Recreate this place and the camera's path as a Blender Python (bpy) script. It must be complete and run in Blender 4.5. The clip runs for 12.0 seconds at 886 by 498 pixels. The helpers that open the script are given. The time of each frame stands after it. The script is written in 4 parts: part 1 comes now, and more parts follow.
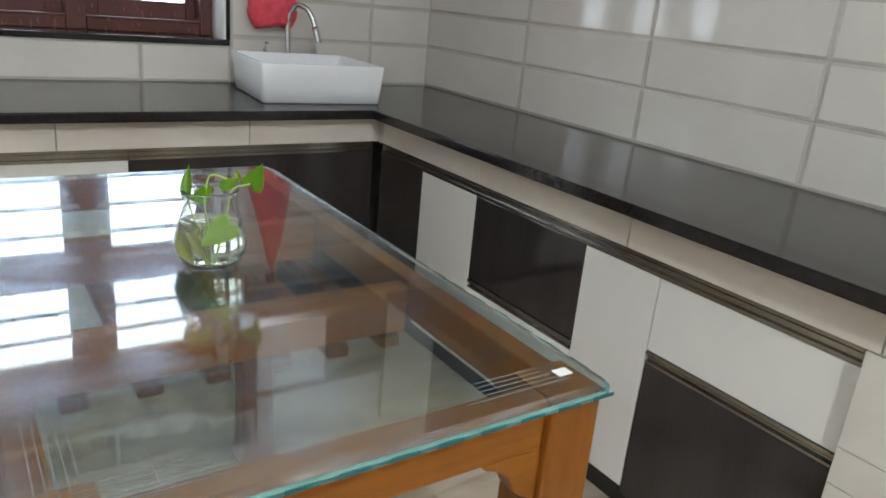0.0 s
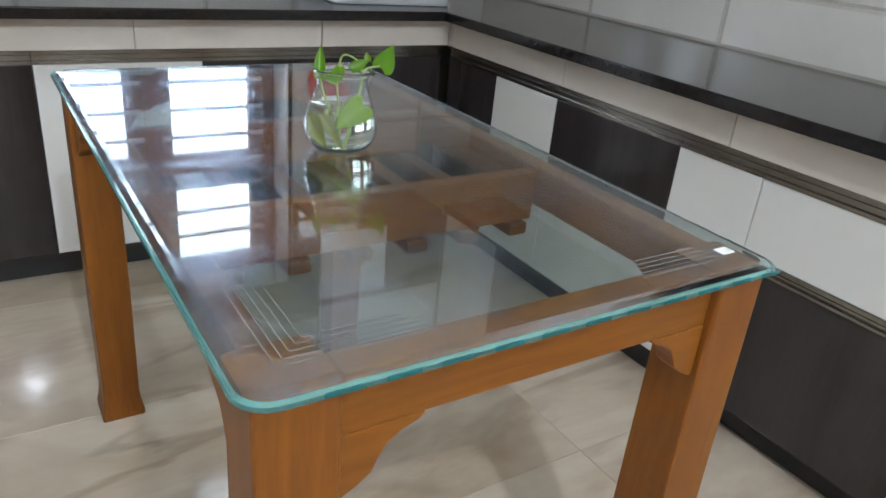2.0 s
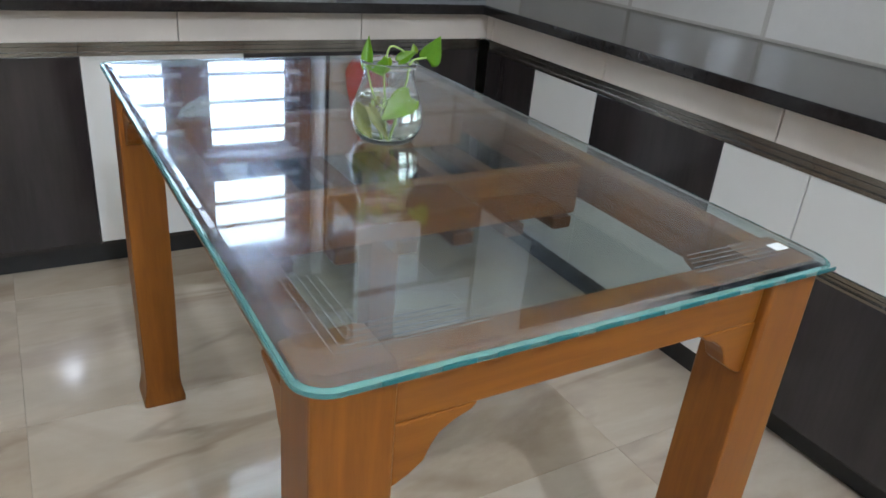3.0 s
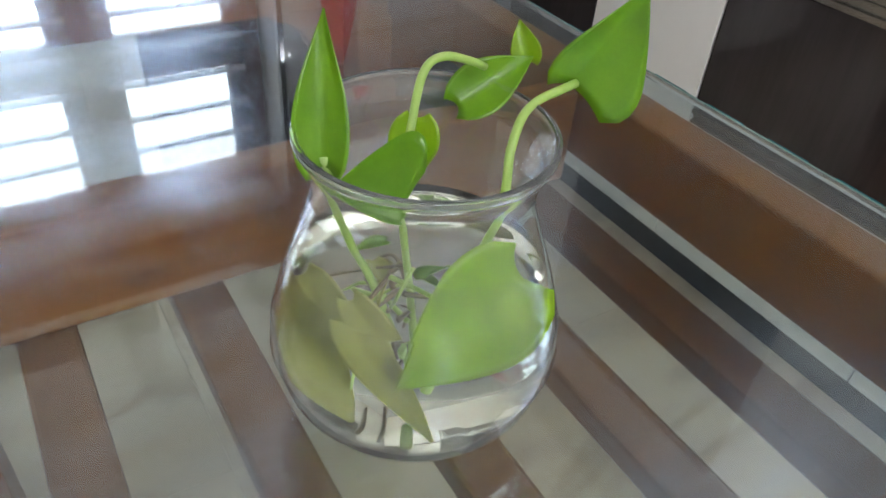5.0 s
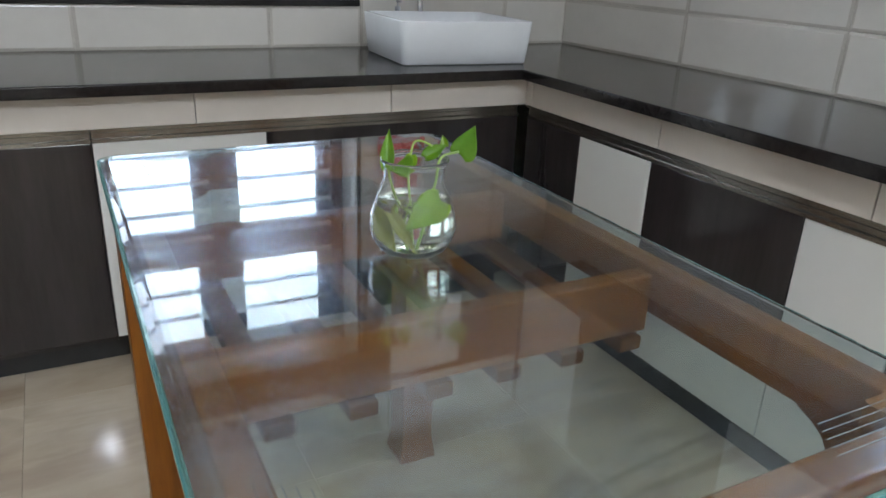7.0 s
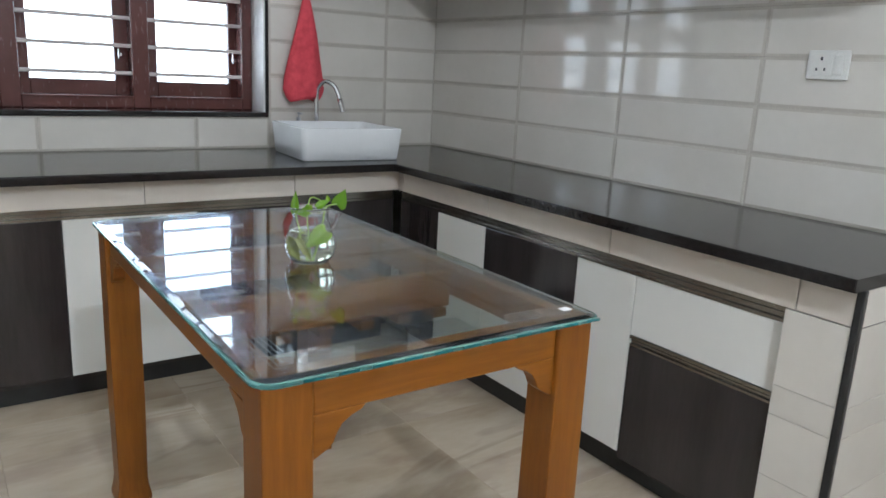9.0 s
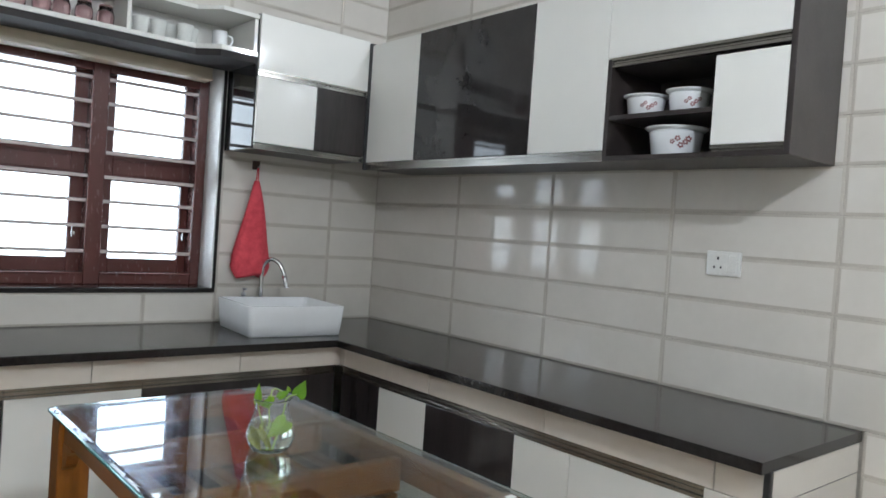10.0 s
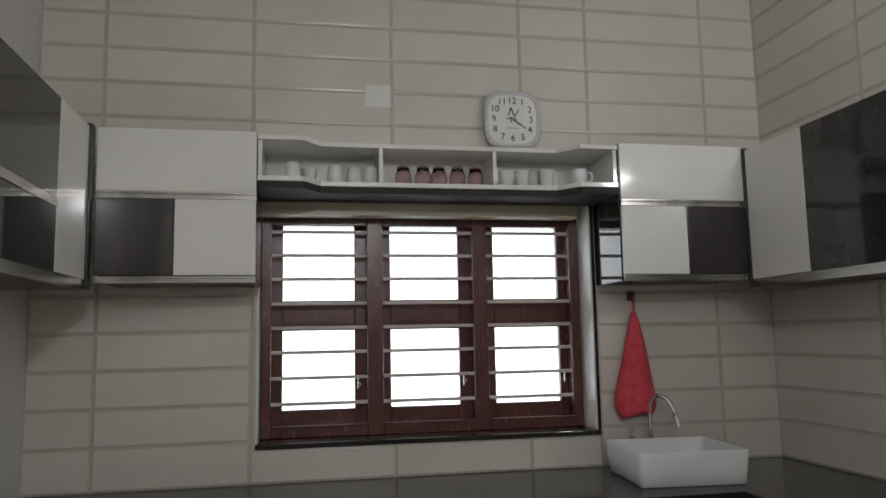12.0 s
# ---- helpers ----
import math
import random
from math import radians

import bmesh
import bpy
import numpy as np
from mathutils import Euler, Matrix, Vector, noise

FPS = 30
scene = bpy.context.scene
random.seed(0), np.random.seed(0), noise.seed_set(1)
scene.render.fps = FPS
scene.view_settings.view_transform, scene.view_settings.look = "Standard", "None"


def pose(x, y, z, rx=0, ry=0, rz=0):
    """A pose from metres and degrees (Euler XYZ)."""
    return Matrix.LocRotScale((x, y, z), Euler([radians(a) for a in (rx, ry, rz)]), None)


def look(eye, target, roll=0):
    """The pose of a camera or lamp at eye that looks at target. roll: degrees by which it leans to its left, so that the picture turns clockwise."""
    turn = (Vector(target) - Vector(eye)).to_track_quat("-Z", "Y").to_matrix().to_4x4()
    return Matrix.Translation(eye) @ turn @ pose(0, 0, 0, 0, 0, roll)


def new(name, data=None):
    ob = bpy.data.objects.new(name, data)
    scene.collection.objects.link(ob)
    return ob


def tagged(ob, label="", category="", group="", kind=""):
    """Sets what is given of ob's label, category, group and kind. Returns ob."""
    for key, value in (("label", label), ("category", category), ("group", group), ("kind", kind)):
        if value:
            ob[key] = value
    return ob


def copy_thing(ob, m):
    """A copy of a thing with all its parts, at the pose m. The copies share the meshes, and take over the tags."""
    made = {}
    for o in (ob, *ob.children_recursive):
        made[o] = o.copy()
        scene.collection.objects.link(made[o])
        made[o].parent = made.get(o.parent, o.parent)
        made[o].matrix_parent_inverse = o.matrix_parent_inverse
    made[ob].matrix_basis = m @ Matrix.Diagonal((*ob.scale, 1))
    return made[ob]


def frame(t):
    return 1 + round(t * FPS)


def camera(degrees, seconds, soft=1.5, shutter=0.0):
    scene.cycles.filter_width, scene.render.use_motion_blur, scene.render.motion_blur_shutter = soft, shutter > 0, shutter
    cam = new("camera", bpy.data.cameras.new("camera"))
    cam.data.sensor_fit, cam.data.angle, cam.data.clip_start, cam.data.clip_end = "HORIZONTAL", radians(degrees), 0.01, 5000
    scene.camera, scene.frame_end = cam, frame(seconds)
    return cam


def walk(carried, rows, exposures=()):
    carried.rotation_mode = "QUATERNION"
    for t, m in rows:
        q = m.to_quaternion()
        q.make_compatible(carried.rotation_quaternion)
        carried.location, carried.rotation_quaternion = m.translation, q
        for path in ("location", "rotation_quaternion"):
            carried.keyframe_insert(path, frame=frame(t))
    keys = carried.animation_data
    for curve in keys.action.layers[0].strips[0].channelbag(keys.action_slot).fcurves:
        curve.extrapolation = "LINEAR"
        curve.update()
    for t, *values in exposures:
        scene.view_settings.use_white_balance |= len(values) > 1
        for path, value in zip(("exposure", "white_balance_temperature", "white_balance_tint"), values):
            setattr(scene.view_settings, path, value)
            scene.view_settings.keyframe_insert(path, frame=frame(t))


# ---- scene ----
cam = camera(62.2, 12.0, soft=1.6)
PATH = [
    (0, (-1.817, -2.852, 1.214), (-0.729, -1.304, 0.567), 5.4),
    (0.5, (-1.896, -2.882, 1.191), (-0.623, -1.517, 0.473), 5.3),
    (1, (-1.937, -2.889, 1.177), (-0.684, -1.539, 0.398), 4.3),
    (1.5, (-1.941, -2.788, 1.152), (-0.808, -1.355, 0.34), 4.7),
    (2, (-1.964, -2.771, 1.137), (-0.946, -1.267, 0.299), 5.6),
    (2.5, (-2.012, -2.83, 1.112), (-1.05, -1.354, 0.165), 5.4),
    (3, (-1.985, -2.76, 1.131), (-1.035, -1.223, 0.274), 5.4),
    (5, (-1.607, -1.945, 1.025), (-0.717, -0.658, -0.221), 5.2),
    (5.5, (-1.617, -1.96, 1.044), (-0.743, -0.669, -0.209), 5.4),
    (6, (-1.732, -2.139, 1.119), (-0.846, -0.691, 0.061), 5.3),
    (6.5, (-1.804, -2.357, 1.139), (-0.95, -0.748, 0.314), 3.3),
    (8.5, (-2.105, -3.103, 1.161), (-1.098, -1.493, 0.533), 2.1),
    (9, (-2.16, -3.207, 1.208), (-1.036, -1.621, 0.737), 2.9),
    (9.5, (-2.258, -3.247, 1.233), (-1.001, -1.709, 1.004), 4.3),
    (10, (-2.314, -3.298, 1.318), (-1.016, -1.777, 1.274), 3.9),
    (10.5, (-2.337, -3.312, 1.358), (-1.078, -1.761, 1.451), 2.9),
    (11, (-2.299, -3.277, 1.377), (-1.192, -1.62, 1.545), 1.2),
    (11.5, (-2.324, -3.18, 1.355), (-1.462, -1.389, 1.576), -0.9),
    (12, (-2.188, -3.165, 1.411), (-1.82, -1.213, 1.649), -1.1),
]
EXPOSURES = [(0.0, -0.34, 6250, 10), (0.5, -0.10, 6200, 10), (1.0, -0.07, 6000, 10), (2.0, -0.24, 5850, 11), (2.5, -0.12, 5750, 11), (3.0, -0.32, 5750, 11), (5.0, 0.0, 6250, 14), (5.5, 0.0, 6250, 14), (6.0, -0.14, 6100, 12), (6.5, -0.48, 6000, 11), (8.5, -0.34, 5900, 10), (9.0, -0.38, 5900, 10), (9.5, -0.36, 5950, 10), (10.5, -0.70, 6100, 10), (11.0, -0.83, 6250, 10), (11.5, -1.20, 6450, 12), (12.0, -1.50, 6650, 13)]
walk(cam, [(t, look(eye, target, roll)) for t, eye, target, roll in PATH], EXPOSURES)
# ---- world and lamps ----
world = bpy.data.worlds.new("sky")
scene.world = world
world.use_nodes = True
wn = world.node_tree
sky = wn.nodes.new("ShaderNodeTexSky")
sky.sky_type, sky.sun_disc, sky.sun_elevation, sky.sun_rotation = "NISHITA", False, radians(48), radians(150)
wn.links.new(sky.outputs[0], wn.nodes["Background"].inputs[0])
wn.nodes["Background"].inputs[1].default_value = 0.12


def point_lamp(name, at, watts, radius, colour):
    data = bpy.data.lights.new(name, "POINT")
    data.energy, data.shadow_soft_size, data.color = watts, radius, colour
    ob = new(name, data)
    ob.location = at
    return ob


point_lamp("east_bulb_light", (-0.17, -1.98, 2.44), 37, 0.035, (0.91, 0.96, 1.0))
point_lamp("south_bulb_light", (-1.90, -3.94, 2.58), 128, 0.045, (0.91, 0.96, 1.0))


# ---- materials ----
def nodes_of(name):
    m = bpy.data.materials.new(name)
    m.use_nodes = True
    t = m.node_tree
    return m, t, t.nodes["Principled BSDF"]


def link(t, a, b):
    t.links.new(a, b)


def coords(t, stretch=(1, 1, 1), per_piece=False):
    g = t.nodes.new("ShaderNodeNewGeometry")
    v = t.nodes.new("ShaderNodeMapping")
    v.inputs["Scale"].default_value = stretch
    link(t, g.outputs["Position"], v.inputs["Vector"])
    if per_piece:
        o = t.nodes.new("ShaderNodeObjectInfo")
        k = t.nodes.new("ShaderNodeVectorMath")
        k.operation = "SCALE"
        k.inputs[0].default_value = (37.0, 23.0, 11.0)
        link(t, o.outputs["Random"], k.inputs["Scale"])
        link(t, k.outputs[0], v.inputs["Location"])
    return v.outputs[0]


def noise_of(t, vec, scale, detail=4, rough=0.55, distortion=0.0):
    n = t.nodes.new("ShaderNodeTexNoise")
    n.inputs["Scale"].default_value, n.inputs["Detail"].default_value = scale, detail
    n.inputs["Roughness"].default_value, n.inputs["Distortion"].default_value = rough, distortion
    link(t, vec, n.inputs["Vector"])
    return n.outputs["Fac"]


def ramp_of(t, fac, stops):
    r = t.nodes.new("ShaderNodeValToRGB")
    e = r.color_ramp.elements
    while len(e) < len(stops):
        e.new(0.5)
    for el, (p, c) in zip(e, stops):
        el.position, el.color = p, (*c, 1)
    link(t, fac, r.inputs[0])
    return r.outputs[0]


def mix_of(t, fac, a, b, mode="MIX"):
    m = t.nodes.new("ShaderNodeMix")
    m.data_type, m.blend_type = "RGBA", mode
    for sock, v in ((m.inputs[0], fac), (m.inputs[6], a), (m.inputs[7], b)):
        if isinstance(v, (int, float)):
            sock.default_value = v
        elif isinstance(v, tuple):
            sock.default_value = (*v, 1)
        else:
            link(t, v, sock)
    return m.outputs[2]


def span(t, fac, lo, hi):
    m = t.nodes.new("ShaderNodeMapRange")
    m.inputs["To Min"].default_value, m.inputs["To Max"].default_value = lo, hi
    link(t, fac, m.inputs["Value"])
    return m.outputs[0]


def bump_of(t, p, fac, strength, distance=0.002):
    b = t.nodes.new("ShaderNodeBump")
    b.inputs["Strength"].default_value, b.inputs["Distance"].default_value = strength, distance
    link(t, fac, b.inputs["Height"])
    link(t, b.outputs[0], p.inputs["Normal"])


def surf(name, c1, c2, scale=6, rough=0.3, var=0.08, bump=0.05, bump_scale=120, metal=0.0, coat=0.0, stretch=(1, 1, 1), per_piece=False, spread=(0.35, 0.65), vary=0.0, fleck=0.12):
    m, t, p = nodes_of(name)
    vec = coords(t, stretch, per_piece)
    big = noise_of(t, vec, scale, 5)
    fine = noise_of(t, vec, scale * 14, 3)
    col = ramp_of(t, big, [(spread[0], c1), (spread[1], c2)])
    col = mix_of(t, fleck, col, ramp_of(t, fine, [(0.3, tuple(v * 0.6 for v in c1)), (0.7, tuple(min(1, v * 1.25) for v in c2))]))
    if vary:
        o = t.nodes.new("ShaderNodeObjectInfo")
        col = mix_of(t, 1.0, col, ramp_of(t, o.outputs["Random"], [(0.0, (1 - vary,) * 3), (1.0, (1.0, 1.0, 1.0))]), "MULTIPLY")
    link(t, col, p.inputs["Base Color"])
    link(t, span(t, fine, max(0.02, rough - var), rough + var), p.inputs["Roughness"])
    p.inputs["Metallic"].default_value = metal
    p.inputs["Coat Weight"].default_value = coat
    p.inputs["Coat Roughness"].default_value = 0.12
    if bump:
        bump_of(t, p, noise_of(t, vec, bump_scale, 2), bump)
    return m


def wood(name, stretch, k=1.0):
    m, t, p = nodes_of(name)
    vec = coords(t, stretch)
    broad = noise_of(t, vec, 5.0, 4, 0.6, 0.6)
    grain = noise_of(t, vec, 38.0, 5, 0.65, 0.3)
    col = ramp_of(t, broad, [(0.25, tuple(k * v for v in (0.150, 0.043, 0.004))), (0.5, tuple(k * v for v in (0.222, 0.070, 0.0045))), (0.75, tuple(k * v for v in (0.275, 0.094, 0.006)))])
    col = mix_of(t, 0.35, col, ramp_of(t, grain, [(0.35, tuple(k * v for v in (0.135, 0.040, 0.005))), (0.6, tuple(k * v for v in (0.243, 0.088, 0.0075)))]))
    link(t, col, p.inputs["Base Color"])
    link(t, span(t, grain, 0.30, 0.48), p.inputs["Roughness"])
    p.inputs["Specular IOR Level"].default_value = 0.35
    bump_of(t, p, grain, 0.04, 0.001)
    return m


def marble():
    m, t, p = nodes_of("polished_marble_tile")
    vec = coords(t, (0.8, 1.9, 1), True)
    cloud = noise_of(t, vec, 1.3, 5, 0.55, 0.9)
    patch = noise_of(t, vec, 2.6, 3, 0.5, 0.6)
    vein = noise_of(t, vec, 1.1, 4, 0.5, 1.0)
    fine = noise_of(t, vec, 16, 5)
    col = ramp_of(t, cloud, [(0.30, (0.40, 0.300, 0.205)), (0.43, (0.53, 0.425, 0.305)), (0.57, (0.64, 0.545, 0.420)), (0.75, (0.50, 0.395, 0.285))])
    col = mix_of(t, ramp_of(t, patch, [(0.52, (0, 0, 0)), (0.60, (0.45, 0.45, 0.45))]), col, (0.40, 0.295, 0.225))
    lines = ramp_of(t, vein, [(0.465, (0, 0, 0)), (0.494, (1, 1, 1)), (0.502, (1, 1, 1)), (0.535, (0, 0, 0))])
    gate = ramp_of(t, noise_of(t, vec, 2.2, 2), [(0.48, (0, 0, 0)), (0.64, (0.42, 0.42, 0.42))])
    col = mix_of(t, mix_of(t, 1.0, lines, gate, "MULTIPLY"), col, (0.20, 0.125, 0.07))
    col = mix_of(t, 0.10, col, ramp_of(t, fine, [(0.35, (0.42, 0.34, 0.25)), (0.65, (0.66, 0.59, 0.49))]))
    link(t, col, p.inputs["Base Color"])
    link(t, span(t, fine, 0.05, 0.11), p.inputs["Roughness"])
    return m


def granite():
    m, t, p = nodes_of("black_granite")
    vec = coords(t)
    v = t.nodes.new("ShaderNodeTexVoronoi")
    v.inputs["Scale"].default_value = 420
    link(t, vec, v.inputs["Vector"])
    col = ramp_of(t, v.outputs["Distance"], [(0.10, (0.042, 0.036, 0.035)), (0.3, (0.015, 0.0125, 0.012))])
    col = mix_of(t, 0.16, col, ramp_of(t, noise_of(t, vec, 60, 5), [(0.4, (0.010, 0.009, 0.009)), (0.62, (0.050, 0.044, 0.042))]))
    link(t, col, p.inputs["Base Color"])
    link(t, span(t, noise_of(t, vec, 9, 5), 0.07, 0.15), p.inputs["Roughness"])
    p.inputs["Specular IOR Level"].default_value = 0.38
    return m


def clear(name, tint=(1, 1, 1), ior=1.5, rough=0.0):
    m, t, p = nodes_of(name)
    p.inputs["Base Color"].default_value = (*tint, 1)
    p.inputs["Transmission Weight"].default_value, p.inputs["IOR"].default_value, p.inputs["Roughness"].default_value = 1.0, ior, rough
    return m


def table_glass():
    """Clear glass with a dull film of dust and wiping smears on it."""
    m = clear("clear_table_glass", (0.72, 0.83, 0.80))
    t = m.node_tree
    p, out = t.nodes["Principled BSDF"], t.nodes["Material Output"]
    vec = coords(t, (1.0, 1.6, 1))
    smear = noise_of(t, vec, 4.0, 4, 0.5, 1.5)
    spots = noise_of(t, vec, 30.0, 3, 0.5, 1.0)
    fac = t.nodes.new("ShaderNodeMath")
    fac.operation = "MULTIPLY"
    streak = noise_of(t, coords(t, (1.2, 7.0, 1)), 9.0, 4, 0.6, 2.0)
    wiped = ramp_of(t, smear, [(0.34, (0.02, 0.02, 0.02)), (0.66, (0.18, 0.18, 0.18))])
    link(t, mix_of(t, 0.5, wiped, mix_of(t, 1.0, wiped, ramp_of(t, streak, [(0.35, (0.35, 0.35, 0.35)), (0.65, (1.9, 1.9, 1.9))]), "MULTIPLY")), fac.inputs[0])
    link(t, span(t, spots, 0.55, 1.45), fac.inputs[1])
    film, dust, both, mx = t.nodes.new("ShaderNodeBsdfGlossy"), t.nodes.new("ShaderNodeBsdfDiffuse"), t.nodes.new("ShaderNodeMixShader"), t.nodes.new("ShaderNodeMixShader")
    film.inputs["Color"].default_value, film.inputs["Roughness"].default_value = (0.60, 0.72, 0.95, 1), 0.21
    film.distribution = "BECKMANN"
    dust.inputs["Color"].default_value = (0.50, 0.53, 0.56, 1)
    both.inputs[0].default_value = 0.03
    link(t, film.outputs[0], both.inputs[1])
    link(t, dust.outputs[0], both.inputs[2])
    link(t, fac.outputs[0], mx.inputs[0])
    link(t, p.outputs[0], mx.inputs[1])
    link(t, both.outputs[0], mx.inputs[2])
    link(t, mx.outputs[0], out.inputs["Surface"])
    return m


def cloudy_glass(name, tint, amount):
    """Clear glass with a faint milky film."""
    m = clear(name, tint)
    t = m.node_tree
    p, out = t.nodes["Principled BSDF"], t.nodes["Material Output"]
    milk, mx = t.nodes.new("ShaderNodeBsdfTranslucent"), t.nodes.new("ShaderNodeMixShader")
    white, both = t.nodes.new("ShaderNodeBsdfDiffuse"), t.nodes.new("ShaderNodeMixShader")
    milk.inputs[0].default_value, white.inputs[0].default_value = (0.8, 0.82, 0.8, 1), (0.8, 0.82, 0.8, 1)
    link(t, milk.outputs[0], both.inputs[1])
    link(t, white.outputs[0], both.inputs[2])
    link(t, span(t, noise_of(t, coords(t), 60, 4), amount * 0.5, amount * 1.5), mx.inputs[0])
    link(t, p.outputs[0], mx.inputs[1])
    link(t, both.outputs[0], mx.inputs[2])
    link(t, mx.outputs[0], out.inputs["Surface"])
    return m


def glowing(name, colour, strength):
    m, t, p = nodes_of(name)
    p.inputs["Base Color"].default_value = (*colour, 1)
    p.inputs["Emission Color"].default_value = (*colour, 1)
    p.inputs["Emission Strength"].default_value = strength
    return m


def pane_mat():
    m, t, p = nodes_of("window_glass")
    out = t.nodes["Material Output"]
    tr, gl, mx = t.nodes.new("ShaderNodeBsdfTransparent"), t.nodes.new("ShaderNodeBsdfGlossy"), t.nodes.new("ShaderNodeMixShader")
    gl.inputs["Roughness"].default_value, mx.inputs[0].default_value = 0.02, 0.06
    link(t, tr.outputs[0], mx.inputs[1])
    link(t, gl.outputs[0], mx.inputs[2])
    link(t, mx.outputs[0], out.inputs["Surface"])
    return m


def leafy(name, c1, c2):
    m = surf(name, c1, c2, 55, 0.32, 0.06, 0.12, 240)
    p = m.node_tree.nodes["Principled BSDF"]
    p.inputs["Subsurface Weight"].default_value = 0.0
    t = m.node_tree
    out = t.nodes["Material Output"]
    tl, mx = t.nodes.new("ShaderNodeBsdfTranslucent"), t.nodes.new("ShaderNodeMixShader")
    tl.inputs[0].default_value = (c2[0] * 1.5, c2[1] * 1.5, c2[2], 1)
    mx.inputs[0].default_value = 0.42
    link(t, p.outputs[0], mx.inputs[1])
    link(t, tl.outputs[0], mx.inputs[2])
    link(t, mx.outputs[0], out.inputs["Surface"])
    return m


TILE = surf("glazed_cream_tile", (0.64, 0.603, 0.545), (0.70, 0.662, 0.604), 2.2, 0.075, 0.03, 0.035, 14, per_piece=True, vary=0.05, fleck=0.03)
TILEBORDER = surf("tan_tile_border", (0.505, 0.465, 0.405), (0.565, 0.52, 0.455), 9, 0.22, 0.05, 0.05, 90)
# Wall tile tinted warmer: the floor's bounce light is put in its colour.
BOUNCETILE = surf("floor_bounce_cream_tile", (0.61, 0.55, 0.485), (0.67, 0.61, 0.54), 2.2, 0.10, 0.03, 0.035, 14, per_piece=True, vary=0.05, fleck=0.03)
GROUT = surf("tan_grout", (0.43, 0.395, 0.345), (0.50, 0.465, 0.415), 20, 0.7, 0.08, 0.2, 300)
PLASTER = surf("cream_plaster", (0.66, 0.65, 0.62), (0.73, 0.72, 0.69), 3, 0.75, 0.06, 0.15, 160)
WHITE = surf("glossy_white_laminate", (0.765, 0.755, 0.715), (0.785, 0.775, 0.735), 2, 0.085, 0.02, 0.008, 30, fleck=0.015)
DARK = surf("glossy_dark_brown_laminate", (0.026, 0.021, 0.021), (0.040, 0.033, 0.032), 8, 0.08, 0.03, 0.008, 40, stretch=(1, 1, 0.12))
MIRRORBLACK = surf("mirror_gloss_black", (0.020, 0.018, 0.018), (0.028, 0.025, 0.025), 6, 0.045, 0.02, 0.0, 20)
DARKMATT = surf("dark_board", (0.022, 0.017, 0.016), (0.040, 0.032, 0.030), 9, 0.35, 0.06, 0.05, 120)
GRANITE = granite()
REVEAL = surf("white_stone", (0.70, 0.68, 0.66), (0.80, 0.79, 0.77), 9, 0.2, 0.05, 0.03, 60)
ALU = surf("brushed_aluminium", (0.31, 0.295, 0.27), (0.37, 0.355, 0.33), 9, 0.24, 0.05, 0.02, 200, metal=1.0, fleck=0.03)
MARBLE = marble()
FLOORGROUT = surf("floor_grout", (0.44, 0.355, 0.26), (0.52, 0.43, 0.32), 14, 0.6, 0.1, 0.1, 200)
WOODX, WOODY, WOODZ = wood("varnished_wood_x", (0.18, 2.2, 2.2)), wood("varnished_wood_y", (2.2, 0.18, 2.2)), wood("varnished_wood_z", (2.2, 2.2, 0.18))
# Same varnished wood at 0.55, the shade beneath the glass mixed into its colour.
SHADEDWOOD = wood("shaded_slat_wood", (2.2, 0.18, 2.2), 0.55)
REDWOOD = surf("red_brown_painted_wood", (0.078, 0.023, 0.020), (0.105, 0.033, 0.028), 5, 0.26, 0.05, 0.04, 70, stretch=(1, 1, 0.3), fleck=0.05)
BARPAINT = surf("pale_painted_iron", (0.50, 0.43, 0.41), (0.60, 0.53, 0.51), 20, 0.4, 0.08, 0.1, 150)
GLASS = table_glass()
TEAL = clear("green_glass_edge", (0.33, 0.70, 0.67), 1.5, 0.08)
CUTGLASS = clear("dark_cut_glass", (0.015, 0.12, 0.13), 1.5, 0.2)
CUTGLASS.node_tree.nodes["Principled BSDF"].inputs["Transmission Weight"].default_value = 0.15
TEAL.node_tree.nodes["Principled BSDF"].inputs["Transmission Weight"].default_value = 0.88
ETCH = surf("etched_white_lines", (0.16, 0.18, 0.18), (0.24, 0.27, 0.27), 30, 0.6, 0.1, 0.2, 300)
JARGLASS = cloudy_glass("clear_jar_glass", (0.98, 0.99, 0.98), 0.030)
WATER = clear("water", (0.94, 0.965, 0.82), 1.33)
PANE = pane_mat()
CERAMIC = surf("white_glazed_ceramic", (0.76, 0.77, 0.78), (0.82, 0.83, 0.84), 4, 0.08, 0.03, 0.0, 60, fleck=0.02)
CHROME = surf("chrome", (0.72, 0.73, 0.75), (0.82, 0.83, 0.84), 10, 0.07, 0.03, 0.0, 50, metal=1.0)
RED = surf("coral_red_cloth", (0.55, 0.045, 0.065), (0.72, 0.085, 0.11), 30, 0.85, 0.08, 0.6, 420)
PLASTIC = surf("white_plastic", (0.74, 0.73, 0.69), (0.80, 0.79, 0.76), 8, 0.35, 0.05, 0.03, 90)
GREYPLASTIC = surf("silver_grey_plastic", (0.40, 0.41, 0.43), (0.52, 0.53, 0.55), 8, 0.3, 0.05, 0.03, 90)
SILVERPLASTIC = surf("pale_silver_plastic", (0.58, 0.59, 0.60), (0.66, 0.67, 0.68), 8, 0.28, 0.05, 0.03, 90)
BLACK = surf("black_plastic", (0.012, 0.012, 0.013), (0.025, 0.025, 0.026), 10, 0.35, 0.08, 0.05, 120)
PAPER = surf("white_paper", (0.76, 0.76, 0.73), (0.82, 0.82, 0.79), 12, 0.8, 0.05, 0.1, 200)
